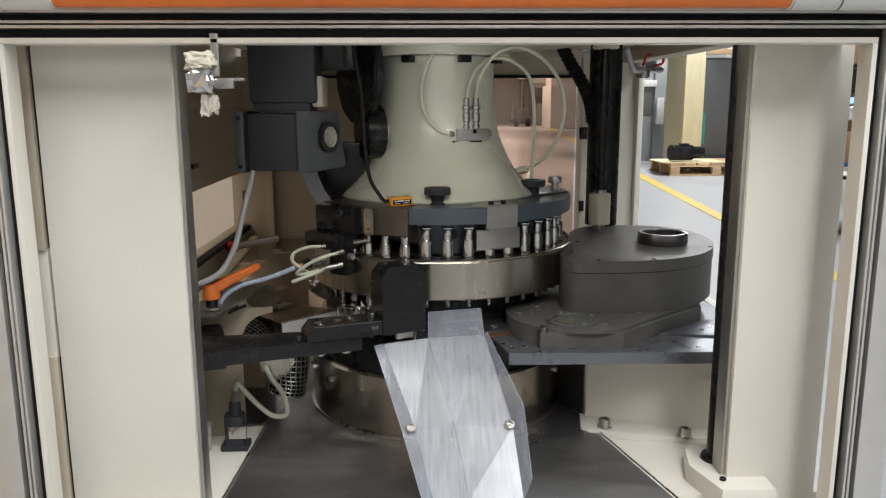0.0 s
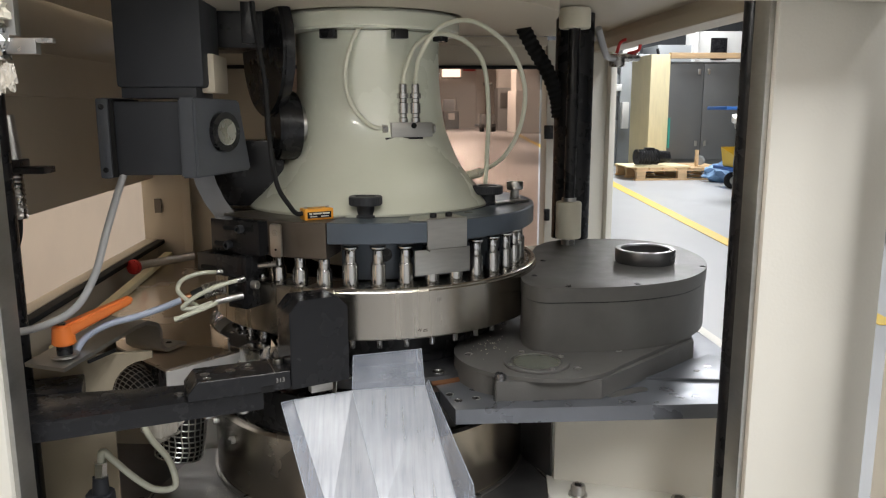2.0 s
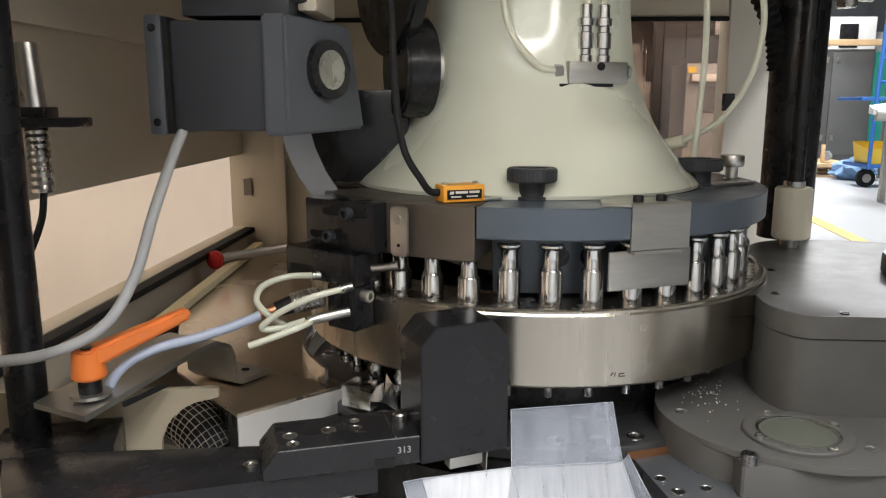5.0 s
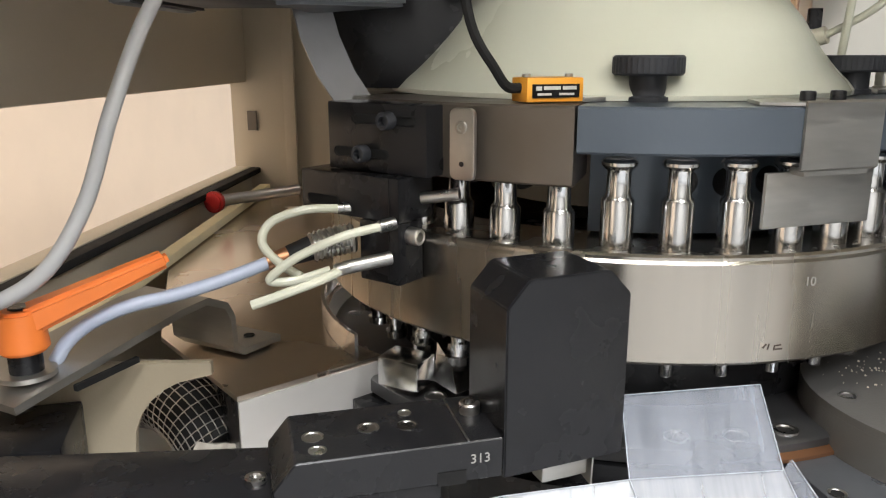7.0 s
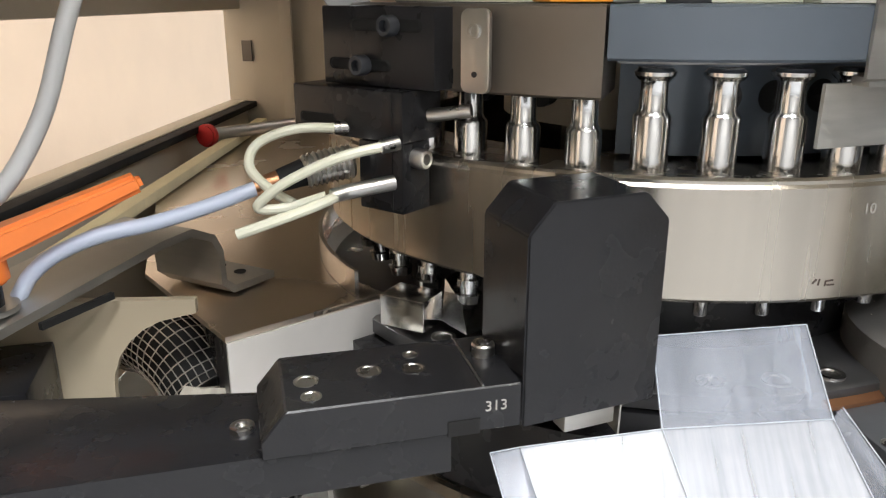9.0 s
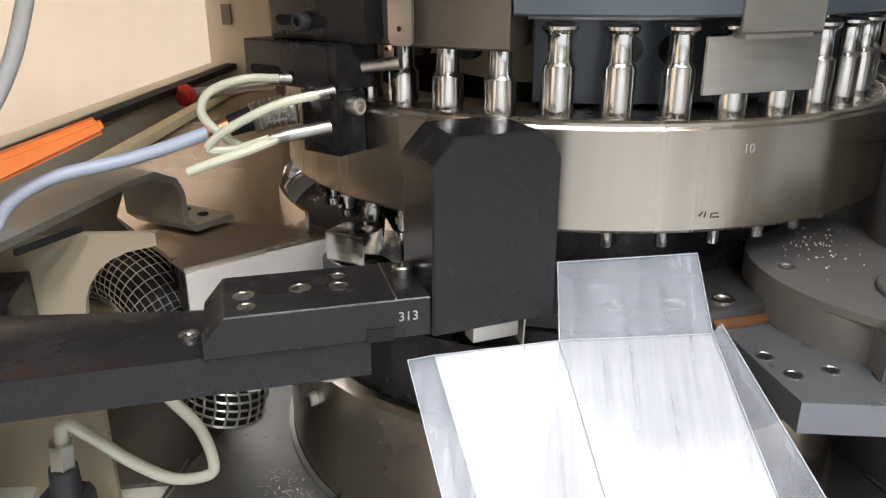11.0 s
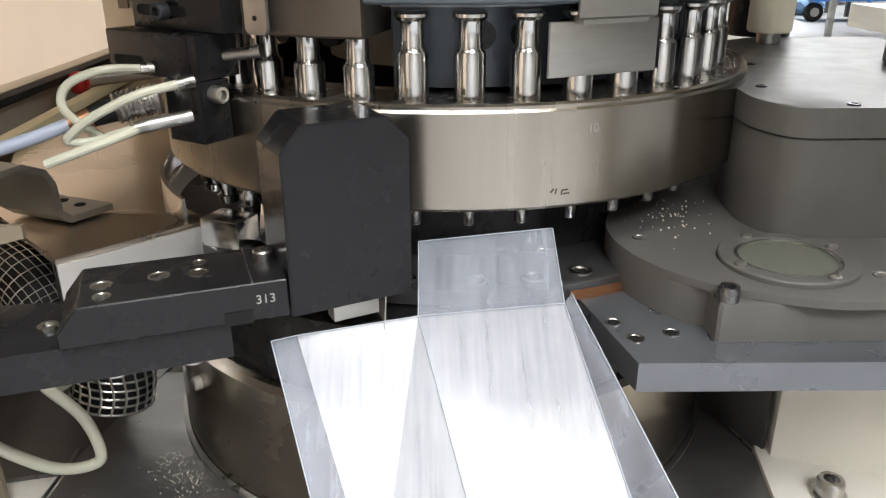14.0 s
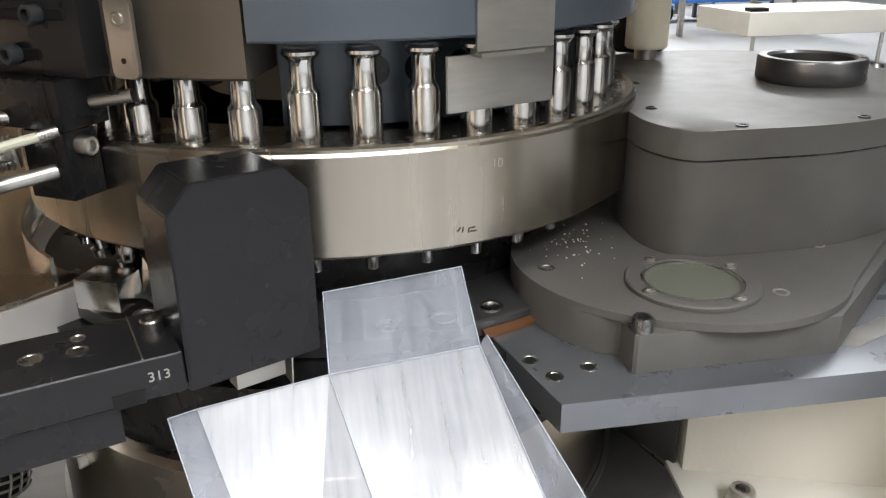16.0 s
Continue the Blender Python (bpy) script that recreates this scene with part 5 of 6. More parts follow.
for v in bm.verts:
    v.co += Vector((noise.noise(v.co * 70), noise.noise(v.co * 70 + Vector((9, 0, 0))), noise.noise(v.co * 70 + Vector((0, 9, 0))))) * 0.010
solo("plastic_bag", bm, BAG, "crumpled clear plastic bag round a hose end", "plastic bag")
bm = start()
tube(bm, [(-0.269, 1.179, 0.760), (-0.266, 1.182, 0.776), (-0.258, 1.195, 0.758), (-0.240, 1.212, 0.725), (-0.222, 1.230, 0.698), (-0.206, 1.248, 0.686), (-0.196, 1.252, 0.694), (-0.203, 1.250, 0.730), (-0.221, 1.240, 0.765), (-0.230, 1.240, 0.785)], 0.0046, 12)
solo("grey_cable", bm, HOSE, "pale grey cable looping over the deck", "cable")
cn = thing("cable_connector", "dark grey industrial cable connector on the deck", "connector", (-0.270, 1.178, 0.66))
bm = start()
prism(bm, round_outline([(-0.016, -0.014), (0.016, -0.014), (0.016, 0.014), (-0.016, 0.014)], 0.006, 4), 0.662, 0.722, bevel=0.005, m=Matrix.Translation((-0.272, 1.178, 0)))
part("hood", bm, MOTOR, cn)
bm = start()
box(bm, (-0.272, 1.178, 0.6655), (0.046, 0.034, 0.010), bevel=0.002)
part("flange", bm, MOTOR, cn)
bm = start()
box(bm, (-0.265, 1.164, 0.694), (0.030, 0.004, 0.022), bevel=0.001)
part("locking_clip", bm, STEEL, cn)
bm = start()
rod(bm, (-0.271, 1.178, 0.722), (-0.270, 1.178, 0.744), 0.0105, 0.0095, 18)
part("gland", bm, MOTOR, cn)
bm = start()
rod(bm, (-0.270, 1.178, 0.744), (-0.268, 1.178, 0.764), 0.0085, seg=6)
part("gland_nut", bm, CHROME, cn)
bm = start()
tube(bm, [(-0.238, 1.262, 1.130), (-0.240, 1.235, 1.105), (-0.247, 1.205, 1.06), (-0.258, 1.185, 1.01), (-0.278, 1.165, 0.973), (-0.315, 1.150, 0.955), (-0.36, 1.145, 0.948), (-0.41, 1.14, 0.945)], 0.0048, 12)
solo("motor_cable", bm, GREYHOSE, "grey cable hanging from the motor", "cable")
rb = thing("push_button", "red push button rod by the back window", "button", (-0.43, 2.0, 0.86))
bm = start()
rod(bm, (-0.425, 1.86, 0.885), (-0.428, 1.848, 0.886), 0.016, seg=24, bevel=0.003)
part("red_cap", bm, RED, rb)
bm = start()
rod(bm, (-0.425, 1.862, 0.885), (-0.34, 2.00, 0.88), 0.009, seg=16)
part("rod", bm, PLATE, rb)
bm = start()
box(bm, (-0.395, 1.70, 0.871), (0.018, 0.75, 0.012), rz=3, bevel=0.002)
solo("wooden_lath", bm, PLY, "pale wooden lath lying along the sill", "lath")

# motor with gearbox, upper left
mo = thing("gear_motor", "dark grey gear motor with sight glass and black disc", "motor", (-0.2, 1.3, 1.128))
bm = start()
box(bm, (-0.2000, 1.308, 1.1770), (0.086, 0.105, 0.096), bevel=0.003)
part("gearbox", bm, MOTOR, mo)
bm = start()
box(bm, (-0.2555, 1.305, 1.1775), (0.016, 0.114, 0.104), bevel=0.004)
endp = part("end_plate", bm, MOTOR_PALE, mo, "lighter grey end plate")
for z in (1.137, 1.218):
    cap_screw("plate_screw", (-0.2555, 1.2480, z), (0, -1, 0), 0.0035, 0.0015, endp, BLACK)
bm = start()
box(bm, (-0.2450, 1.306, 1.1775), (0.0045, 0.112, 0.100))
part("gasket", bm, RUBBER, mo)
bm = start()
hull(bm, [(-0.1600, 1.2490, 1.125), (-0.1390, 1.2490, 1.125), (-0.085, 1.345, 1.129), (-0.1600, 1.36, 1.125), (-0.1600, 1.2490, 1.2300), (-0.1390, 1.2490, 1.2300), (-0.098, 1.345, 1.227), (-0.1600, 1.36, 1.2300)], [(0, 3, 2, 1), (4, 5, 6, 7), (0, 1, 5, 4), (1, 2, 6, 5), (2, 3, 7, 6), (3, 0, 4, 7)])
bmesh.ops.bevel(bm, geom=bm.edges[:], offset=0.0025, segments=2, affect="EDGES")
part("flange_body", bm, MOTOR_PALE, mo, "lighter grey flange")
gn = Vector((0.866, -0.50, 0.02)).normalized()
gc = Vector((-0.1115, 1.2985, 1.184))
bm = start()
rod(bm, gc - gn * 0.004, gc + gn * 0.004, 0.027, seg=32)
part("sight_glass_rim", bm, BLACK, mo)
bm = start()
rod(bm, gc + gn * 0.0042, gc + gn * 0.0050, 0.018, seg=32)
part("sight_glass", bm, STEEL, mo, "shiny oil sight glass")
bm = start()
box(bm, (-0.183, 1.315, 1.315), (0.112, 0.110, 0.145), bevel=0.006)
part("motor_body", bm, MOTOR, mo)
bm = start()
box(bm, (-0.1855, 1.312, 1.2360), (0.096, 0.10, 0.014), bevel=0.002)
part("motor_flange", bm, MOTOR, mo)
for x in (-0.235, -0.140):
    bm = start()
    box(bm, (x, 1.262, 1.374), (0.014, 0.012, 0.026), bevel=0.002)
    part("cover_clip", bm, BLACK, mo)
bm = start()
box(bm, (-0.128, 1.335, 1.262), (0.018, 0.09, 0.052), bevel=0.003)
part("side_plate", bm, CREAM_SHADED, mo)
bm = start()
rod(bm, (-0.072, 1.400, 1.300), (-0.056, 1.408, 1.300), 0.098, seg=64, bevel=0.004)
disc = part("pulley_disc", bm, BLACK, mo, "large black pulley disc")
bm = start()
rod(bm, (-0.060, 1.395, 1.190), (-0.028, 1.408, 1.190), 0.052, seg=48, bevel=0.003)
part("pulley", bm, BLACK, mo)
bm = start()
rod(bm, (-0.028, 1.408, 1.190), (-0.016, 1.412, 1.190), 0.030, seg=32, bevel=0.002)
part("pulley_hub", bm, PLATE, mo)
bm = start()
box(bm, (-0.105, 1.440, 1.118), (0.115, 0.060, 0.100), bevel=0.003)
part("mount_block", bm, BLACK, mo)
bm = start()
strip(bm, [(-0.172, 1.345, 1.130), (-0.166, 1.347, 1.105), (-0.156, 1.350, 1.080), (-0.142, 1.354, 1.057), (-0.124, 1.358, 1.036)], (0.026, 0.012, 0.004), 0.003)
part("belt_guard", bm, DARKSTEEL, mo, "curved bare steel belt guard")
bm = start()
box(bm, (-0.145, 1.45, 1.345), (0.20, 0.12, 0.085), bevel=0.003)
part("hanger", bm, BLACK, mo)

# proximity probe on its bracket, by the left wall
pr = thing("door_probe", "metal probe on a black bracket by the side wall", "probe", (-0.387, 1.28, 1.06))
bm = start()
rod(bm, (-0.386, 1.281, 1.142), (-0.389, 1.281, 1.208), 0.0115, 0.0095, 20)
part("upper_barrel", bm, STEEL, pr)
bm = start()
box(bm, (-0.375, 1.276, 1.136), (0.075, 0.036, 0.009), bevel=0.002)
box(bm, (-0.388, 1.281, 1.145), (0.034, 0.030, 0.010), bevel=0.002)
box(bm, (-0.423, 1.281, 1.136), (0.026, 0.020, 0.010), bevel=0.002)
part("bracket", bm, BLACK, pr)
bm = start()
tube(bm, [(-0.386, 1.281, 1.131), (-0.385, 1.280, 1.112), (-0.384, 1.279, 1.092), (-0.383, 1.278, 1.070)], 0.0095, 16, per=6, ribs=0.0014)
part("ribbed_barrel", bm, STEEL, pr)
bm = start()
tube(bm, [(-0.383, 1.278, 1.070), (-0.385, 1.27, 1.04), (-0.405, 1.26, 0.99), (-0.43, 1.25, 0.94)], 0.0035, 8)
part("lead", bm, RUBBER, pr)

# door switch wrapped in foil, under the frame
fo = thing("foil_wrapped_switch", "door switch wrapped in crumpled foil and clear film", "switch", (-0.225, 0.90, 1.25))


def crumple(place, size, amount, seed, sub=3):
    b = start()
    bmesh.ops.create_icosphere(b, subdivisions=sub, radius=1.0)
    for v in b.verts:
        q2 = Vector(v.co)
        q2 = Vector([math.copysign(abs(c) ** 0.6, c) for c in q2])
        k = 1 + amount * noise.noise(v.co * 2.6 + Vector((seed, 0, 0)))
        v.co = Vector(place) + Vector((q2.x * size[0], q2.y * size[1], q2.z * size[2])) * k
    return b


FX, FY = -0.214, 0.885
part("foil_box", crumple((FX, FY, 1.270), (0.016, 0.012, 0.015), 0.35, 1), CHROME, fo, "crumpled silver foil", smooth=False)
part("film_top", crumple((FX - 0.001, FY, 1.293), (0.018, 0.012, 0.010), 0.5, 4), WHITEPL, fo, "yellowed film", smooth=False)
part("film_loop", crumple((FX + 0.004, FY, 1.240), (0.006, 0.005, 0.013), 0.6, 7), BAG, fo, smooth=False)
part("film_loop", crumple((FX + 0.014, FY, 1.242), (0.005, 0.005, 0.010), 0.6, 9), BAG, fo, smooth=False)
bm = start()
box(bm, (FX + 0.026, FY + 0.005, 1.266), (0.024, 0.010, 0.012), bevel=0.001)
box(bm, (FX + 0.034, FY + 0.005, 1.271), (0.034, 0.008, 0.004), bevel=0.001)
box(bm, (FX + 0.016, FY + 0.01, 1.300), (0.010, 0.010, 0.050), bevel=0.001)
part("switch_body", bm, STEEL, fo)

# ---- right side: lifting shaft, hoses, valves ----
sh = thing("lift_shaft", "black lifting shaft with an ivory sleeve on the housing", "shaft", (0.444, 1.60, 0.965))
bm = start()
rod(bm, (0.444, 1.60, 0.965), (0.446, 1.60, 1.39), 0.0105, seg=24)
part("shaft", bm, BLACK, sh)
bm = start()
rod(bm, (0.444, 1.60, 0.9775), (0.444, 1.60, 1.0455), 0.0235, seg=36, bevel=0.002)
part("sleeve", bm, WHITEPL, sh, "ivory plastic sleeve")
bm = start()
rod(bm, (0.444, 1.60, 0.9655), (0.444, 1.60, 0.977), 0.0125, seg=24)
part("collar", bm, STEEL, sh)
bm = start()
rod(bm, (0.444, 1.60, 1.046), (0.444, 1.60, 1.053), 0.0135, seg=24)
part("collar", bm, STEEL, sh)
bm = start()
rod(bm, (0.446, 1.60, 1.353), (0.446, 1.60, 1.388), 0.028, seg=36, bevel=0.002)
part("top_bush", bm, WHITEPL, sh, "ivory top bush")
bm = start()
rod(bm, (0.468, 1.685, 0.965), (0.468, 1.685, 1.388), 0.036, seg=36)
solo("black_pipe", bm, BLACK, "thick black pipe behind the shaft", "pipe")
bm = start()
tube(bm, [(0.352, 1.66, 1.388), (0.362, 1.66, 1.365), (0.385, 1.665, 1.325), (0.412, 1.67, 1.285), (0.432, 1.675, 1.24), (0.440, 1.68, 1.20)], 0.0125, 16, per=9, ribs=0.0028)
solo("corrugated_hose", bm, RUBBER, "black corrugated hose beside the shaft", "hose")
bm = start()
tube(bm, [(0.505, 1.66, 1.36), (0.53, 1.70, 1.322), (0.56, 1.78, 1.316), (0.60, 1.86, 1.318)], 0.0065, 10)
solo("grey_pipe", bm, GREYHOSE, "grey pipe under the roof rail", "pipe")
rv = thing("shutoff_valve", "small shut-off valve with red loop handle", "valve", (0.62, 1.88, 1.32))
bm = start()
rod(bm, (0.585, 1.84, 1.318), (0.66, 1.90, 1.322), 0.008, seg=14)
rod(bm, (0.600, 1.85, 1.300), (0.600, 1.85, 1.320), 0.016, seg=20, bevel=0.002)
part("body", bm, STEEL, rv)
bm = start()
tube(bm, [(0.605, 1.87, 1.330), (0.610, 1.86, 1.352), (0.635, 1.87, 1.360), (0.660, 1.89, 1.356), (0.662, 1.90, 1.338), (0.635, 1.885, 1.330)], 0.0035, 8)
part("red_handle", bm, RED, rv)

# lubricator valves on the column
VU = Vector((0.885, 0.466, 0)).normalized()
vmx = along((0.1165, 1.356), (0.93, 0.36))
vb = thing("valve_block", "grey valve block with two chromed fittings on the column", "valve block", (0.15, 1.37, 1.18))
bm = start()
box(bm, (0.034, 0.009, 1.1840), (0.066, 0.020, 0.0215), m=vmx, bevel=0.001)
part("block", bm, PLATE, vb)
bm = start()
box(bm, (0.022, 0.012, 1.1715), (0.060, 0.022, 0.003), m=vmx)
part("base_strip", bm, BLACK, vb)
bm = start()
q = vmx @ Vector((0.036, -0.0015, 1.190))
rod(bm, q, q + vmx.to_3x3() @ Vector((0, -0.001, 0)), 0.0042, seg=16)
part("bore", bm, RUBBER, vb)
for x in (0.023, 0.043):
    q = vmx @ Vector((x, 0.009, 1.1950))
    bm = start()
    lathe(bm, [(0.0002, 0), (0.0075, 0), (0.0075, 0.006), (0.0062, 0.007), (0.0062, 0.012), (0.0080, 0.013), (0.0080, 0.028), (0.0062, 0.029), (0.0062, 0.034), (0.0085, 0.035), (0.0085, 0.042), (0.0060, 0.043), (0.0060, 0.055), (0.0048, 0.056), (0.0002, 0.056)], seg=18)
    bmesh.ops.transform(bm, matrix=Matrix.Translation(q), verts=bm.verts[:])
    part("fitting", bm, CHROME, vb, "chromed fitting")
for x in (-0.003, 0.070):
    q = vmx @ Vector((x, 0.009, 1.1850))
    bm = start()
    rod(bm, q, q + vmx.to_3x3() @ Vector((0.008 if x < 0 else 0.004, 0, 0)) * (-1 if x < 0 else 1), 0.0075, seg=6)
    part("side_nut", bm, STEEL, vb)
LOOPS = [
    [vmx @ Vector((-0.006, 0.009, 1.185)), (0.085, 1.352, 1.192), (0.058, 1.350, 1.225), (0.052, 1.352, 1.27), (0.065, 1.355, 1.315), (0.085, 1.36, 1.345)],
    [vmx @ Vector((0.023, 0.009, 1.250)), (0.140, 1.365, 1.275), (0.155, 1.362, 1.305), (0.185, 1.37, 1.322), (0.225, 1.385, 1.315), (0.258, 1.41, 1.285), (0.270, 1.43, 1.22), (0.270, 1.44, 1.14), (0.268, 1.445, 1.088)],
    [vmx @ Vector((0.043, 0.009, 1.250)), (0.160, 1.355, 1.29), (0.190, 1.345, 1.33), (0.240, 1.36, 1.338), (0.295, 1.39, 1.305), (0.325, 1.42, 1.25), (0.322, 1.43, 1.19), (0.298, 1.44, 1.14), (0.262, 1.462, 1.112), (0.248, 1.473, 1.106)],
]
for pts in LOOPS:
    bm = start()
    tube(bm, pts, 0.0034, 10)
    solo("grease_hose", bm, HOSE, "thin milky plastic grease hose looping at the column", "hose", "grease hoses on the column")
bm = start()
rod(bm, (0.243, 1.477, 1.1055), (0.262, 1.462, 1.112), 0.0075, seg=14)
solo("hose_union", bm, WHITEPL, "pale hose union at the column foot", "union")

# ---- the hall beyond the machine ----
def pallet(x, y, w, d, h):
    p = thing("wooden_pallet", "raw wooden pallet lying on the hall floor", "pallet", (x, y, 0), "pallets")
    for i in range(7):
        b = start()
        box(b, (x + w * (i + 0.5) / 7, y + d / 2, h - 0.014), (w / 7 * 0.86, d, 0.028))
        part("deck_board", b, WOOD, p, smooth=False)
    for yy in (0.05, 0.5, 0.95):
        b = start()
        box(b, (x + w / 2, y + d * yy, h - 0.042), (w, 0.11, 0.026))
        box(b, (x + w / 2, y + d * yy, 0.014), (w, 0.11, 0.026))
        part("bearer_board", b, WOOD, p, smooth=False)
        for xx in (0.06, 0.5, 0.94):
            b = start()
            box(b, (x + w * xx, y + d * yy, h / 2 - 0.015), (0.15, 0.11, h - 0.082))
            part("block", b, WOOD, p, smooth=False)


pallet(4.32, 12.85, 1.62, 1.2, 0.21)
bm = start()
box(bm, (4.75, 13.3, 0.222), (1.1, 0.8, 0.02))
solo("plywood_board", bm, PLY, "pale plywood board on the pallet", "board")
for mx, my, ml, ang, matr, lab in ((4.62, 13.1, 0.50, 20, BLACK, "black electric motor lying on the pallet"), (5.55, 13.15, 0.26, 70, GREYMACH, "small green grey gear motor on the pallet")):
    e = thing("electric_motor", lab, "motor", (mx, my, 0.23), "loose motors on the pallet")
    d = Vector((math.cos(radians(ang)), math.sin(radians(ang)) * 0.4, 0))
    c = Vector((mx, my, 0.23 + ml * 0.30))
    bm = start()
    tube(bm, [c - d * ml * 0.5, c - d * ml * 0.2, c + d * ml * 0.1, c + d * ml * 0.3], ml * 0.27, 20, per=6, ribs=-0.012)
    part("finned_body", bm, matr, e)
    bm = start()
    rod(bm, c + d * ml * 0.3, c + d * ml * 0.75, ml * 0.22, ml * 0.20, 20)
    part("end_bell", bm, matr, e)
    bm = start()
    box(bm, c + Vector((0, 0, ml * 0.26)), (ml * 0.3, ml * 0.25, ml * 0.12), bevel=0.01)
    part("terminal_box", bm, matr, e)
bm = start()
box(bm, (5.42, 13.0, 0.36), (0.05, 0.05, 0.28), bevel=0.004)
solo("wood_offcut", bm, WOOD, "upright wooden offcut on the pallet", "wood")

cr = thing("crated_cabinet", "dark grey two-door cabinet in an open plywood crate", "cabinet", (6.0, 14.3, 0))
bm = start()
box(bm, (5.15, 14.75, 1.10), (0.36, 1.1, 2.12), bevel=0.004)
part("crate_side", bm, PLY, cr)
bm = start()
box(bm, (6.25, 14.22, 2.14), (1.86, 0.12, 0.10), bevel=0.004)
part("crate_top_rail", bm, WOOD, cr)
bm = start()
box(bm, (7.12, 14.22, 1.10), (0.10, 0.12, 2.0), bevel=0.004)
part("crate_post", bm, PLY, cr)
bm = start()
box(bm, (6.02, 14.85, 1.08), (1.40, 1.0, 1.92))
part("cabinet_body", bm, DARKGREY, cr)
for x in (5.685, 6.345):
    bm = start()
    box(bm, (x, 14.335, 1.12), (0.645, 0.03, 1.74), bevel=0.006)
    dd = part("door", bm, DARKGREY, cr)
    for z in (0.55, 1.86):
        bm = start()
        box(bm, (x + (0.24 if x < 6 else -0.24), 14.315, z), (0.05, 0.02, 0.10), bevel=0.004)
        part("latch", bm, PLATE, dd)
bm = start()
box(bm, (6.86, 14.40, 1.1), (0.22, 0.02, 1.80))
part("teal_film", bm, TEAL, cr)
bm = start()
box(bm, (5.345, 14.30, 0.75), (0.03, 0.30, 0.55))
part("teal_film", bm, TEAL, cr)

gmch = thing("packaging_machine", "grey packaging machine with frame and control pendant", "machine", (5.5, 16.8, 0))
for c, s, m2, nm in (((4.55, 16.9, 0.95), (0.95, 1.2, 1.9), GREYMACH, "cabinet"), ((5.45, 16.7, 1.15), (0.85, 1.0, 2.3), GREYMACH, "body"), ((6.9, 17.0, 2.28), (2.0, 1.0, 0.46), GREYMACH, "top_box"), ((6.9, 17.2, 1.1), (2.0, 1.0, 1.9), DARKGREY, "lower_body"), ((7.15, 16.6, 2.42), (1.05, 0.5, 0.72), WHITEMACH, "head"), ((4.6, 16.25, 1.62), (0.9, 0.2, 0.14), WHITEMACH, "tray"), ((5.2, 16.3, 2.55), (0.35, 0.4, 0.5), WHITEMACH, "feeder"), ((4.75, 16.3, 2.62), (0.5, 0.5, 0.40), GREYMACH, "head"), ((4.5, 16.29, 1.2), (0.30, 0.03, 0.5), DARKGREY, "door"), ((4.9, 16.29, 1.2), (0.30, 0.03, 0.5), DARKGREY, "door"), ((7.15, 16.34, 2.42), (0.35, 0.03, 0.45), BLACK, "screen")):
    bm = start()
    box(bm, c, s, bevel=0.02)
    part(nm, bm, m2, gmch)
bm = start()
tube(bm, [(5.1, 16.2, 2.2), (5.1, 16.2, 2.95), (5.6, 16.2, 3.05), (6.55, 16.2, 3.05), (6.62, 16.2, 2.9), (6.62, 16.2, 2.2)], 0.035, 10, per=4)
part("guard_tube", bm, WHITEMACH, gmch)
bm = start()
tube(bm, [(5.75, 16.1, 2.4), (5.8, 16.05, 2.0), (5.72, 16.05, 1.6), (5.55, 16.05, 1.5), (5.4, 16.05, 1.7), (5.38, 16.1, 2.1)], 0.03, 10)
part("pendant_cable", bm, RUBBER, gmch)
for z, m2 in ((2.12, RED), (1.98, WHITEMACH)):
    bm = start()
    rod(bm, (5.45, 16.12, z), (5.45, 16.02, z), 0.06, seg=16)
    part("push_button", bm, m2, gmch)
bm = start()
box(bm, (5.12, 16.12, 1.05), (0.16, 0.10, 0.55), bevel=0.03)
part("hanging_cloth", bm, WHITEMACH, gmch)
bm = start()
box(bm, (4.18, 16.28, 1.78), (0.16, 0.02, 0.12))
part("warning_plate", bm, YELLOWPL, gmch)

tr = thing("tool_trolley", "blue tubular trolley with shelves and castors", "trolley", (5.9, 11.4, 0))
for x, y in ((5.28, 11.25), (5.98, 11.25)):
    bm = start()
    tube(bm, [(x, y, 0.26), (x + 0.02, y, 1.3), (x + 0.05, y, 2.30)], 0.026, 10)
    part("upright", bm, TROLLEYBLUE, tr)
for z in (2.32, 2.02, 1.72, 1.42, 0.95):
    bm = start()
    rod(bm, (5.30, 11.25, z), (6.02, 11.25, z), 0.022, seg=10)
    part("rung", bm, TROLLEYBLUE, tr)
for z, x0 in ((1.20, 5.10), (0.30, 5.25)):
    bm = start()
    box(bm, ((x0 + 6.9) / 2, 11.6, z), (6.9 - x0, 0.7, 0.05), bevel=0.01)
    part("shelf_tray", bm, TROLLEYBLUE, tr)
for x, y in ((5.35, 11.45), (5.92, 11.25), (6.8, 11.4)):
    bm = start()
    rod(bm, (x, y - 0.04, 0.125), (x, y + 0.04, 0.125), 0.125, seg=24, bevel=0.015)
    wh = part("castor_wheel", bm, RUBBER, tr)
    bm = start()
    rod(bm, (x, y - 0.045, 0.125), (x, y + 0.045, 0.125), 0.06, seg=16)
    part("hub", bm, PLATE, wh)
yb = thing("storage_bin", "yellow plastic storage bin on the trolley", "bin", (5.5, 11.4, 0.33))
bm = start()
hull(bm, [(5.30, 11.3, 0.33), (5.72, 11.3, 0.33), (5.72, 11.7, 0.33), (5.30, 11.7, 0.33), (5.25, 11.25, 0.52), (5.76, 11.25, 0.58), (5.76, 11.7, 0.62), (5.25, 11.7, 0.62)], [(0, 3, 2, 1), (0, 1, 5, 4), (1, 2, 6, 5), (2, 3, 7, 6), (3, 0, 4, 7)])
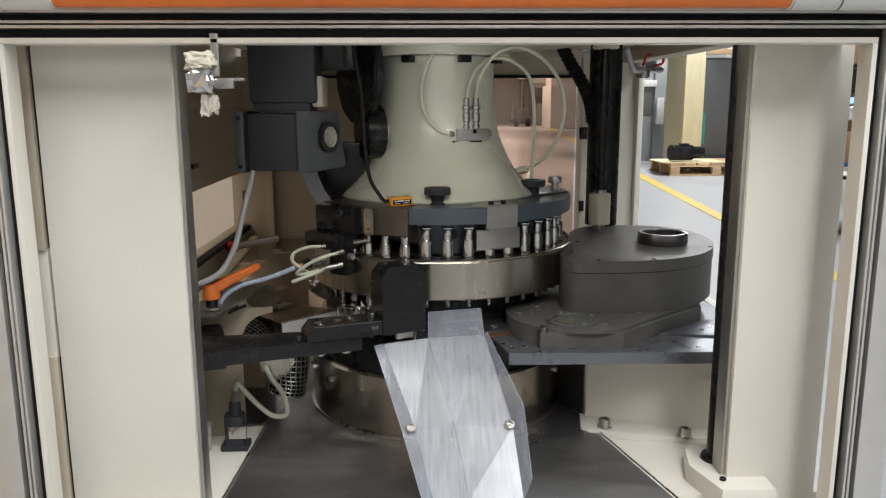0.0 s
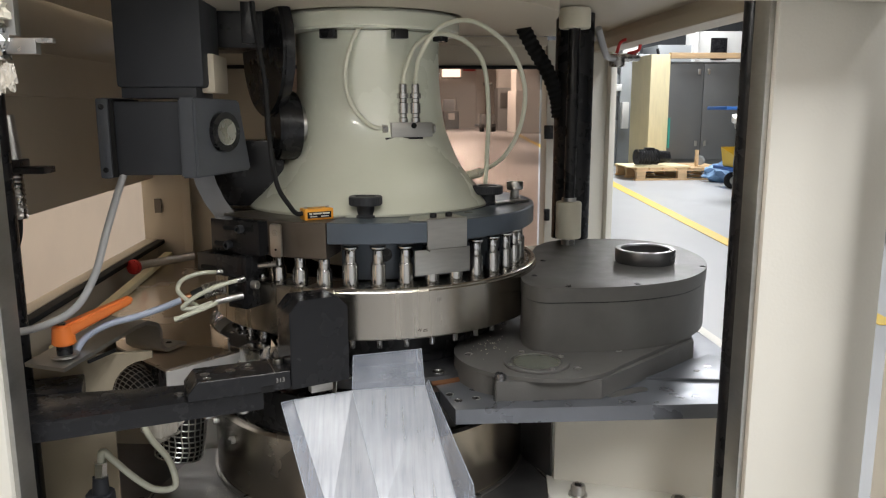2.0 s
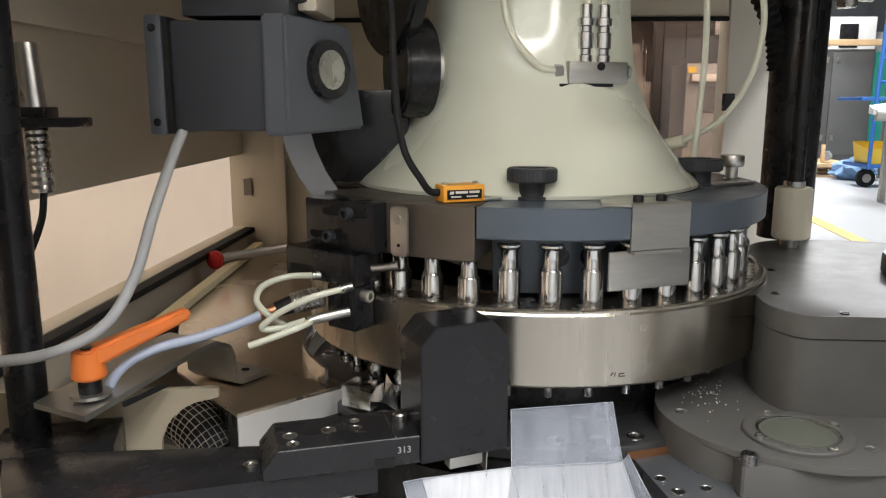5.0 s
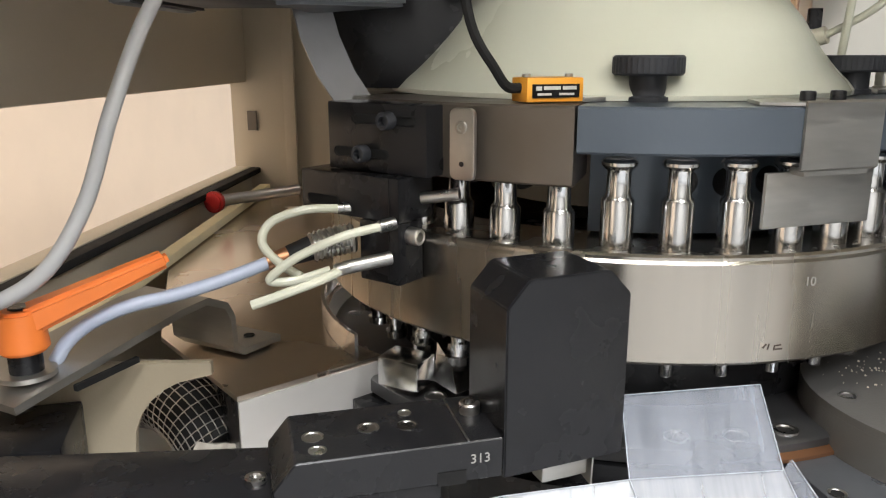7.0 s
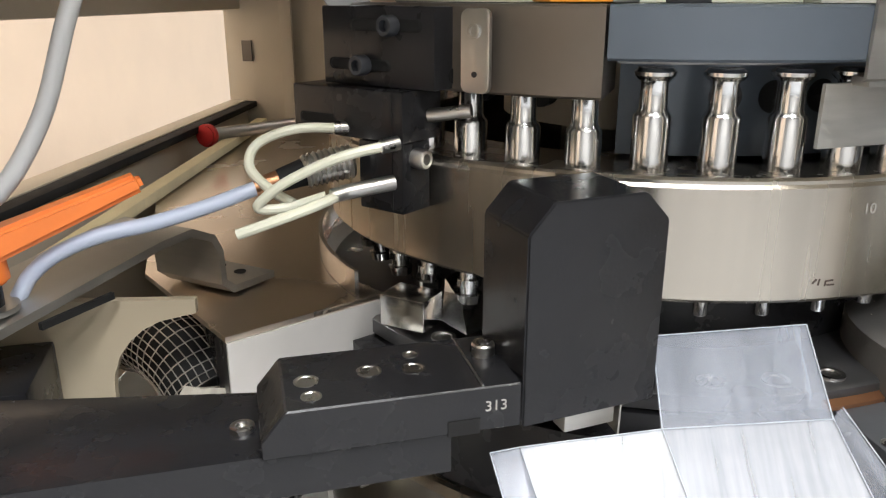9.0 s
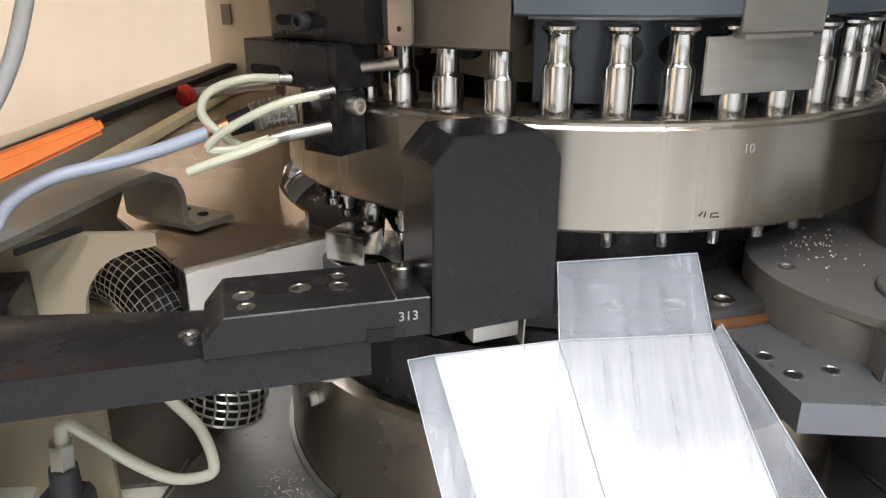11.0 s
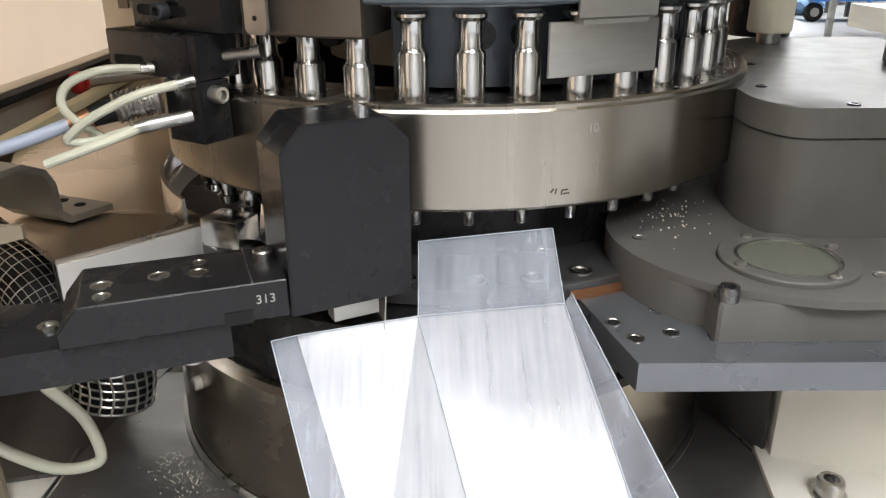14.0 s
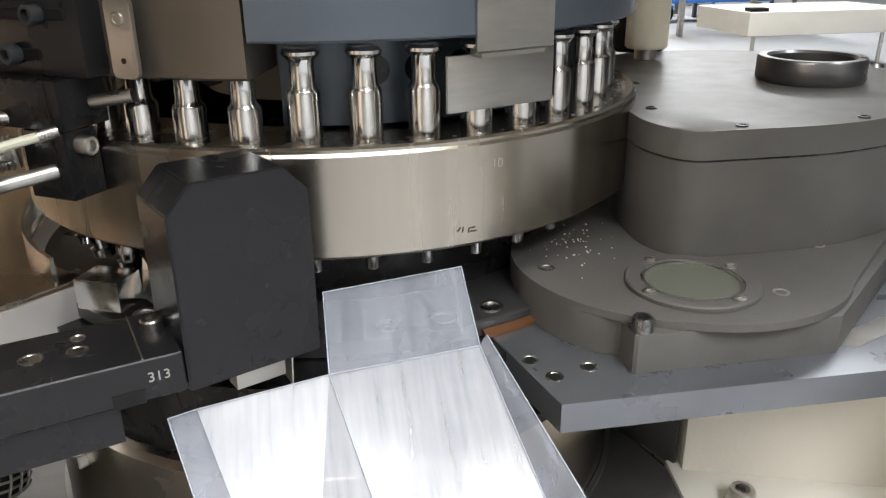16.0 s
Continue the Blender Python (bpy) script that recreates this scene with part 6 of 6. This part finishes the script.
part("shell", bm, YELLOWPL, yb, smooth=False)
CART = [((6.30, 11.6, 0.56), (0.95, 0.5, 0.46)), ((6.55, 12.2, 2.40), (0.60, 0.5, 0.46)), ((6.65, 12.2, 1.98), (0.48, 0.5, 0.34)), ((7.2, 12.3, 1.95), (0.5, 0.5, 0.4)), ((7.15, 12.2, 2.4), (0.5, 0.5, 0.5)), ((6.4, 12.3, 1.50), (0.5, 0.4, 0.26)), ((7.1, 12.3, 0.9), (0.6, 0.5, 0.5)), ((6.85, 12.3, 2.86), (0.6, 0.5, 0.42))]
for c, s in CART:
    b = thing("cardboard_box", "brown cardboard box on the storage rack", "box", c, "cardboard boxes")
    bm = start()
    box(bm, c, s, bevel=0.008)
    part("carton", bm, CARTON, b)
    bm = start()
    box(bm, (c[0], c[1], c[2] + s[2] / 2 + 0.003), (0.06, s[1], 0.004))
    part("tape", bm, PLY, b)
rk = thing("storage_rack", "dark steel storage rack against the dark wall", "rack", (6.9, 12.4, 0))
for z in (0.62, 1.35, 1.78, 2.62):
    bm = start()
    box(bm, (7.0, 12.4, z), (1.7, 0.7, 0.04))
    part("shelf", bm, DARKGREY, rk)
for x in (6.16, 7.84):
    for y in (12.1, 12.7):
        bm = start()
        box(bm, (x, y, 1.5), (0.05, 0.05, 3.0))
        part("post", bm, DARKGREY, rk)
bm = start()
box(bm, (6.10, 12.0, 1.52), (0.14, 0.2, 0.14), bevel=0.02)
solo("red_bin", bm, RED, "small red parts bin on the rack", "bin")
cv = thing("conveyor_table", "white conveyor table with pale blue belt", "conveyor", (5.0, 9.7, 0))
bm = start()
hull(bm, [(4.36, 9.4, 1.02), (5.9, 9.1, 1.02), (6.2, 10.2, 1.02), (4.7, 10.2, 1.02), (4.36, 9.4, 1.08), (5.9, 9.1, 1.22), (6.2, 10.2, 1.30), (4.7, 10.2, 1.12)], [(0, 3, 2, 1), (4, 5, 6, 7), (0, 1, 5, 4), (1, 2, 6, 5), (2, 3, 7, 6), (3, 0, 4, 7)])
part("bed", bm, WHITEMACH, cv, smooth=False)
bm = start()
hull(bm, [(4.6, 9.5, 1.13), (5.85, 9.3, 1.24), (6.1, 10.1, 1.32), (4.85, 10.1, 1.16), (4.6, 9.5, 1.145), (5.85, 9.3, 1.255), (6.1, 10.1, 1.335), (4.85, 10.1, 1.175)], [(0, 3, 2, 1), (4, 5, 6, 7), (0, 1, 5, 4), (1, 2, 6, 5), (2, 3, 7, 6), (3, 0, 4, 7)])
part("belt", bm, BLUESHEET, cv, smooth=False)
bm = start()
rod(bm, (4.40, 9.42, 1.02), (5.0, 9.30, 1.02), 0.07, seg=18)
part("roller", bm, PLATE, cv)
for x in (4.75, 5.7):
    bm = start()
    box(bm, (x, 9.8, 0.5), (0.06, 0.06, 1.0))
    part("leg", bm, PLATE, cv)
cf = thing("machine_frame", "low cream painted machine frame on levelling feet", "frame", (4.3, 7.3, 0))
bm = start()
box(bm, (4.70, 7.4, 0.42), (1.60, 0.9, 0.20), bevel=0.012)
part("frame_box", bm, CREAM, cf)
bm = start()
box(bm, (4.02, 7.05, 0.535), (0.16, 0.12, 0.03), bevel=0.004)
part("pad", bm, BLACK, cf)
for x, y in ((4.02, 7.05), (5.3, 7.05)):
    bm = start()
    rod(bm, (x, y, 0.03), (x, y, 0.33), 0.018, seg=12)
    lathe(bm, [(0.0005, 0.0), (0.07, 0.0), (0.06, 0.03), (0.0005, 0.04)], (x, y), 20)
    part("levelling_foot", bm, STEEL, cf)
bm = start()
bmesh.ops.create_icosphere(bm, subdivisions=3, radius=1.0)
for v in bm.verts:
    v.co = Vector((5.72, 12.55, 0.14)) + Vector((v.co.x * 0.30, v.co.y * 0.25, max(v.co.z, -0.8) * 0.17)) * (1 + 0.5 * noise.noise(v.co * 2.2))
solo("blue_cloth", bm, BLUESHEET, "crumpled pale blue cloth on the floor", "cloth")
bm = start()
box(bm, (10.0, 19.0, 3.2), (12.0, 0.3, 6.0))
for i in range(24):
    box(bm, (4.2 + i * 0.5, 18.84, 3.2), (0.05, 0.04, 5.9))
solo("wall_partition", bm, DARKWALL, "dark ribbed metal partition wall", "wall", kind="structure")

# far end of the hall
pt = thing("pallet_truck", "dark hand pallet truck far off in the hall", "pallet truck", (5.8, 40, 0))
bm = start()
rod(bm, (5.45, 40, 0.5), (5.42, 40, 2.4), 0.06, seg=10)
rod(bm, (5.2, 40, 2.4), (5.66, 40, 2.4), 0.07, seg=10)
part("handle", bm, DARKGREY, pt)
bm = start()
box(bm, (5.45, 40.2, 0.55), (0.75, 0.5, 0.7), bevel=0.05)
part("pump", bm, DARKGREY, pt)
for x in (5.15, 5.75):
    bm = start()
    box(bm, (x, 41.0, 0.28), (0.28, 2.0, 0.12))
    part("fork", bm, DARKGREY, pt)
    bm = start()
    rod(bm, (x - 0.1, 40, 0.2), (x + 0.1, 40, 0.2), 0.2, seg=16)
    part("wheel", bm, RUBBER, pt)
rng = random.Random(12)
FAR = [(7.1, 38, 1.5, 2.5, 3.4, WHITEMACH), (6.9, 43, 1.2, 1.5, 3.8, GREYMACH), (8.4, 36, 1.4, 2, 2.6, GREYMACH), (4.0, 45.5, 0.9, 1.0, 1.7, DARKGREY), (7.9, 42, 1.2, 1.2, 4.1, WHITEMACH), (9.6, 38, 1.4, 2, 3.4, WHITEMACH), (2.6, 44, 1.6, 1, 1.6, DARKGREY), (0.2, 43, 1.8, 1.5, 2.4, GREYMACH), (-3.2, 42, 2.0, 1.5, 2.9, GREYMACH), (-6.0, 40, 1.8, 1.5, 2.2, DARKGREY)]
for x, y, w, d, h, m2 in FAR:
    f = thing("factory_machine", "pale grey factory machine far off in the hall", "machine", (x, y, 0), "far machines in the hall")
    bm = start()
    box(bm, (x, y, h * 0.3), (w, d, h * 0.6), bevel=0.04)
    part("base_cabinet", bm, m2, f)
    bm = start()
    box(bm, (x - w * 0.1, y, h * 0.8), (w * 0.7, d * 0.6, h * 0.4), bevel=0.04)
    part("upper_housing", bm, WHITEMACH if rng.random() < 0.5 else GREYMACH, f)
    bm = start()
    box(bm, (x + w * rng.uniform(-0.2, 0.2), y - d / 2 - 0.03, h * 0.42), (w * 0.4, 0.06, h * 0.22), bevel=0.02)
    part("control_panel", bm, DARKGREY if rng.random() < 0.6 else WHITEMACH, f)
    bm = start()
    rod(bm, (x + w * 0.35, y - d * 0.3, h * 0.6), (x + w * 0.35, y - d * 0.3, h * 1.05), 0.05, seg=8)
    part("mast", bm, PLATE, f)
for i, (x, z, w, h) in enumerate(((4.25, 3.95, 1.1, 1.9), (-6.3, 4.2, 1.0, 1.2), (7.4, 4.2, 0.7, 1.5), (1.6, 4.0, 1.1, 1.8))):
    wdw = thing("window_%d" % (i + 1), "bright factory window with dark bars", "window", (x, 47.8, z), kind="structure")
    bm = start()
    box(bm, (x, 47.82, z), (w, 0.04, h))
    part("pane", bm, GLOWPANE, wdw)
    for dz in (-0.5, -0.05, 0.5):
        bm = start()
        box(bm, (x, 47.77, z + dz * h), (w + 0.1, 0.06, 0.09))
        part("bar", bm, DARKGREY, wdw)
bm = start()
box(bm, (5.35, 47.75, 3.8), (0.75, 0.1, 0.8), bevel=0.02)
solo("fire_point_box", bm, RED, "red fire point box on the end wall", "box")
bm = start()
box(bm, (6.0, 47.6, 2.6), (0.5, 0.4, 5.2))
solo("wall_pillar", bm, HALLWALL, "pale pillar on the end wall", "pillar", kind="structure")
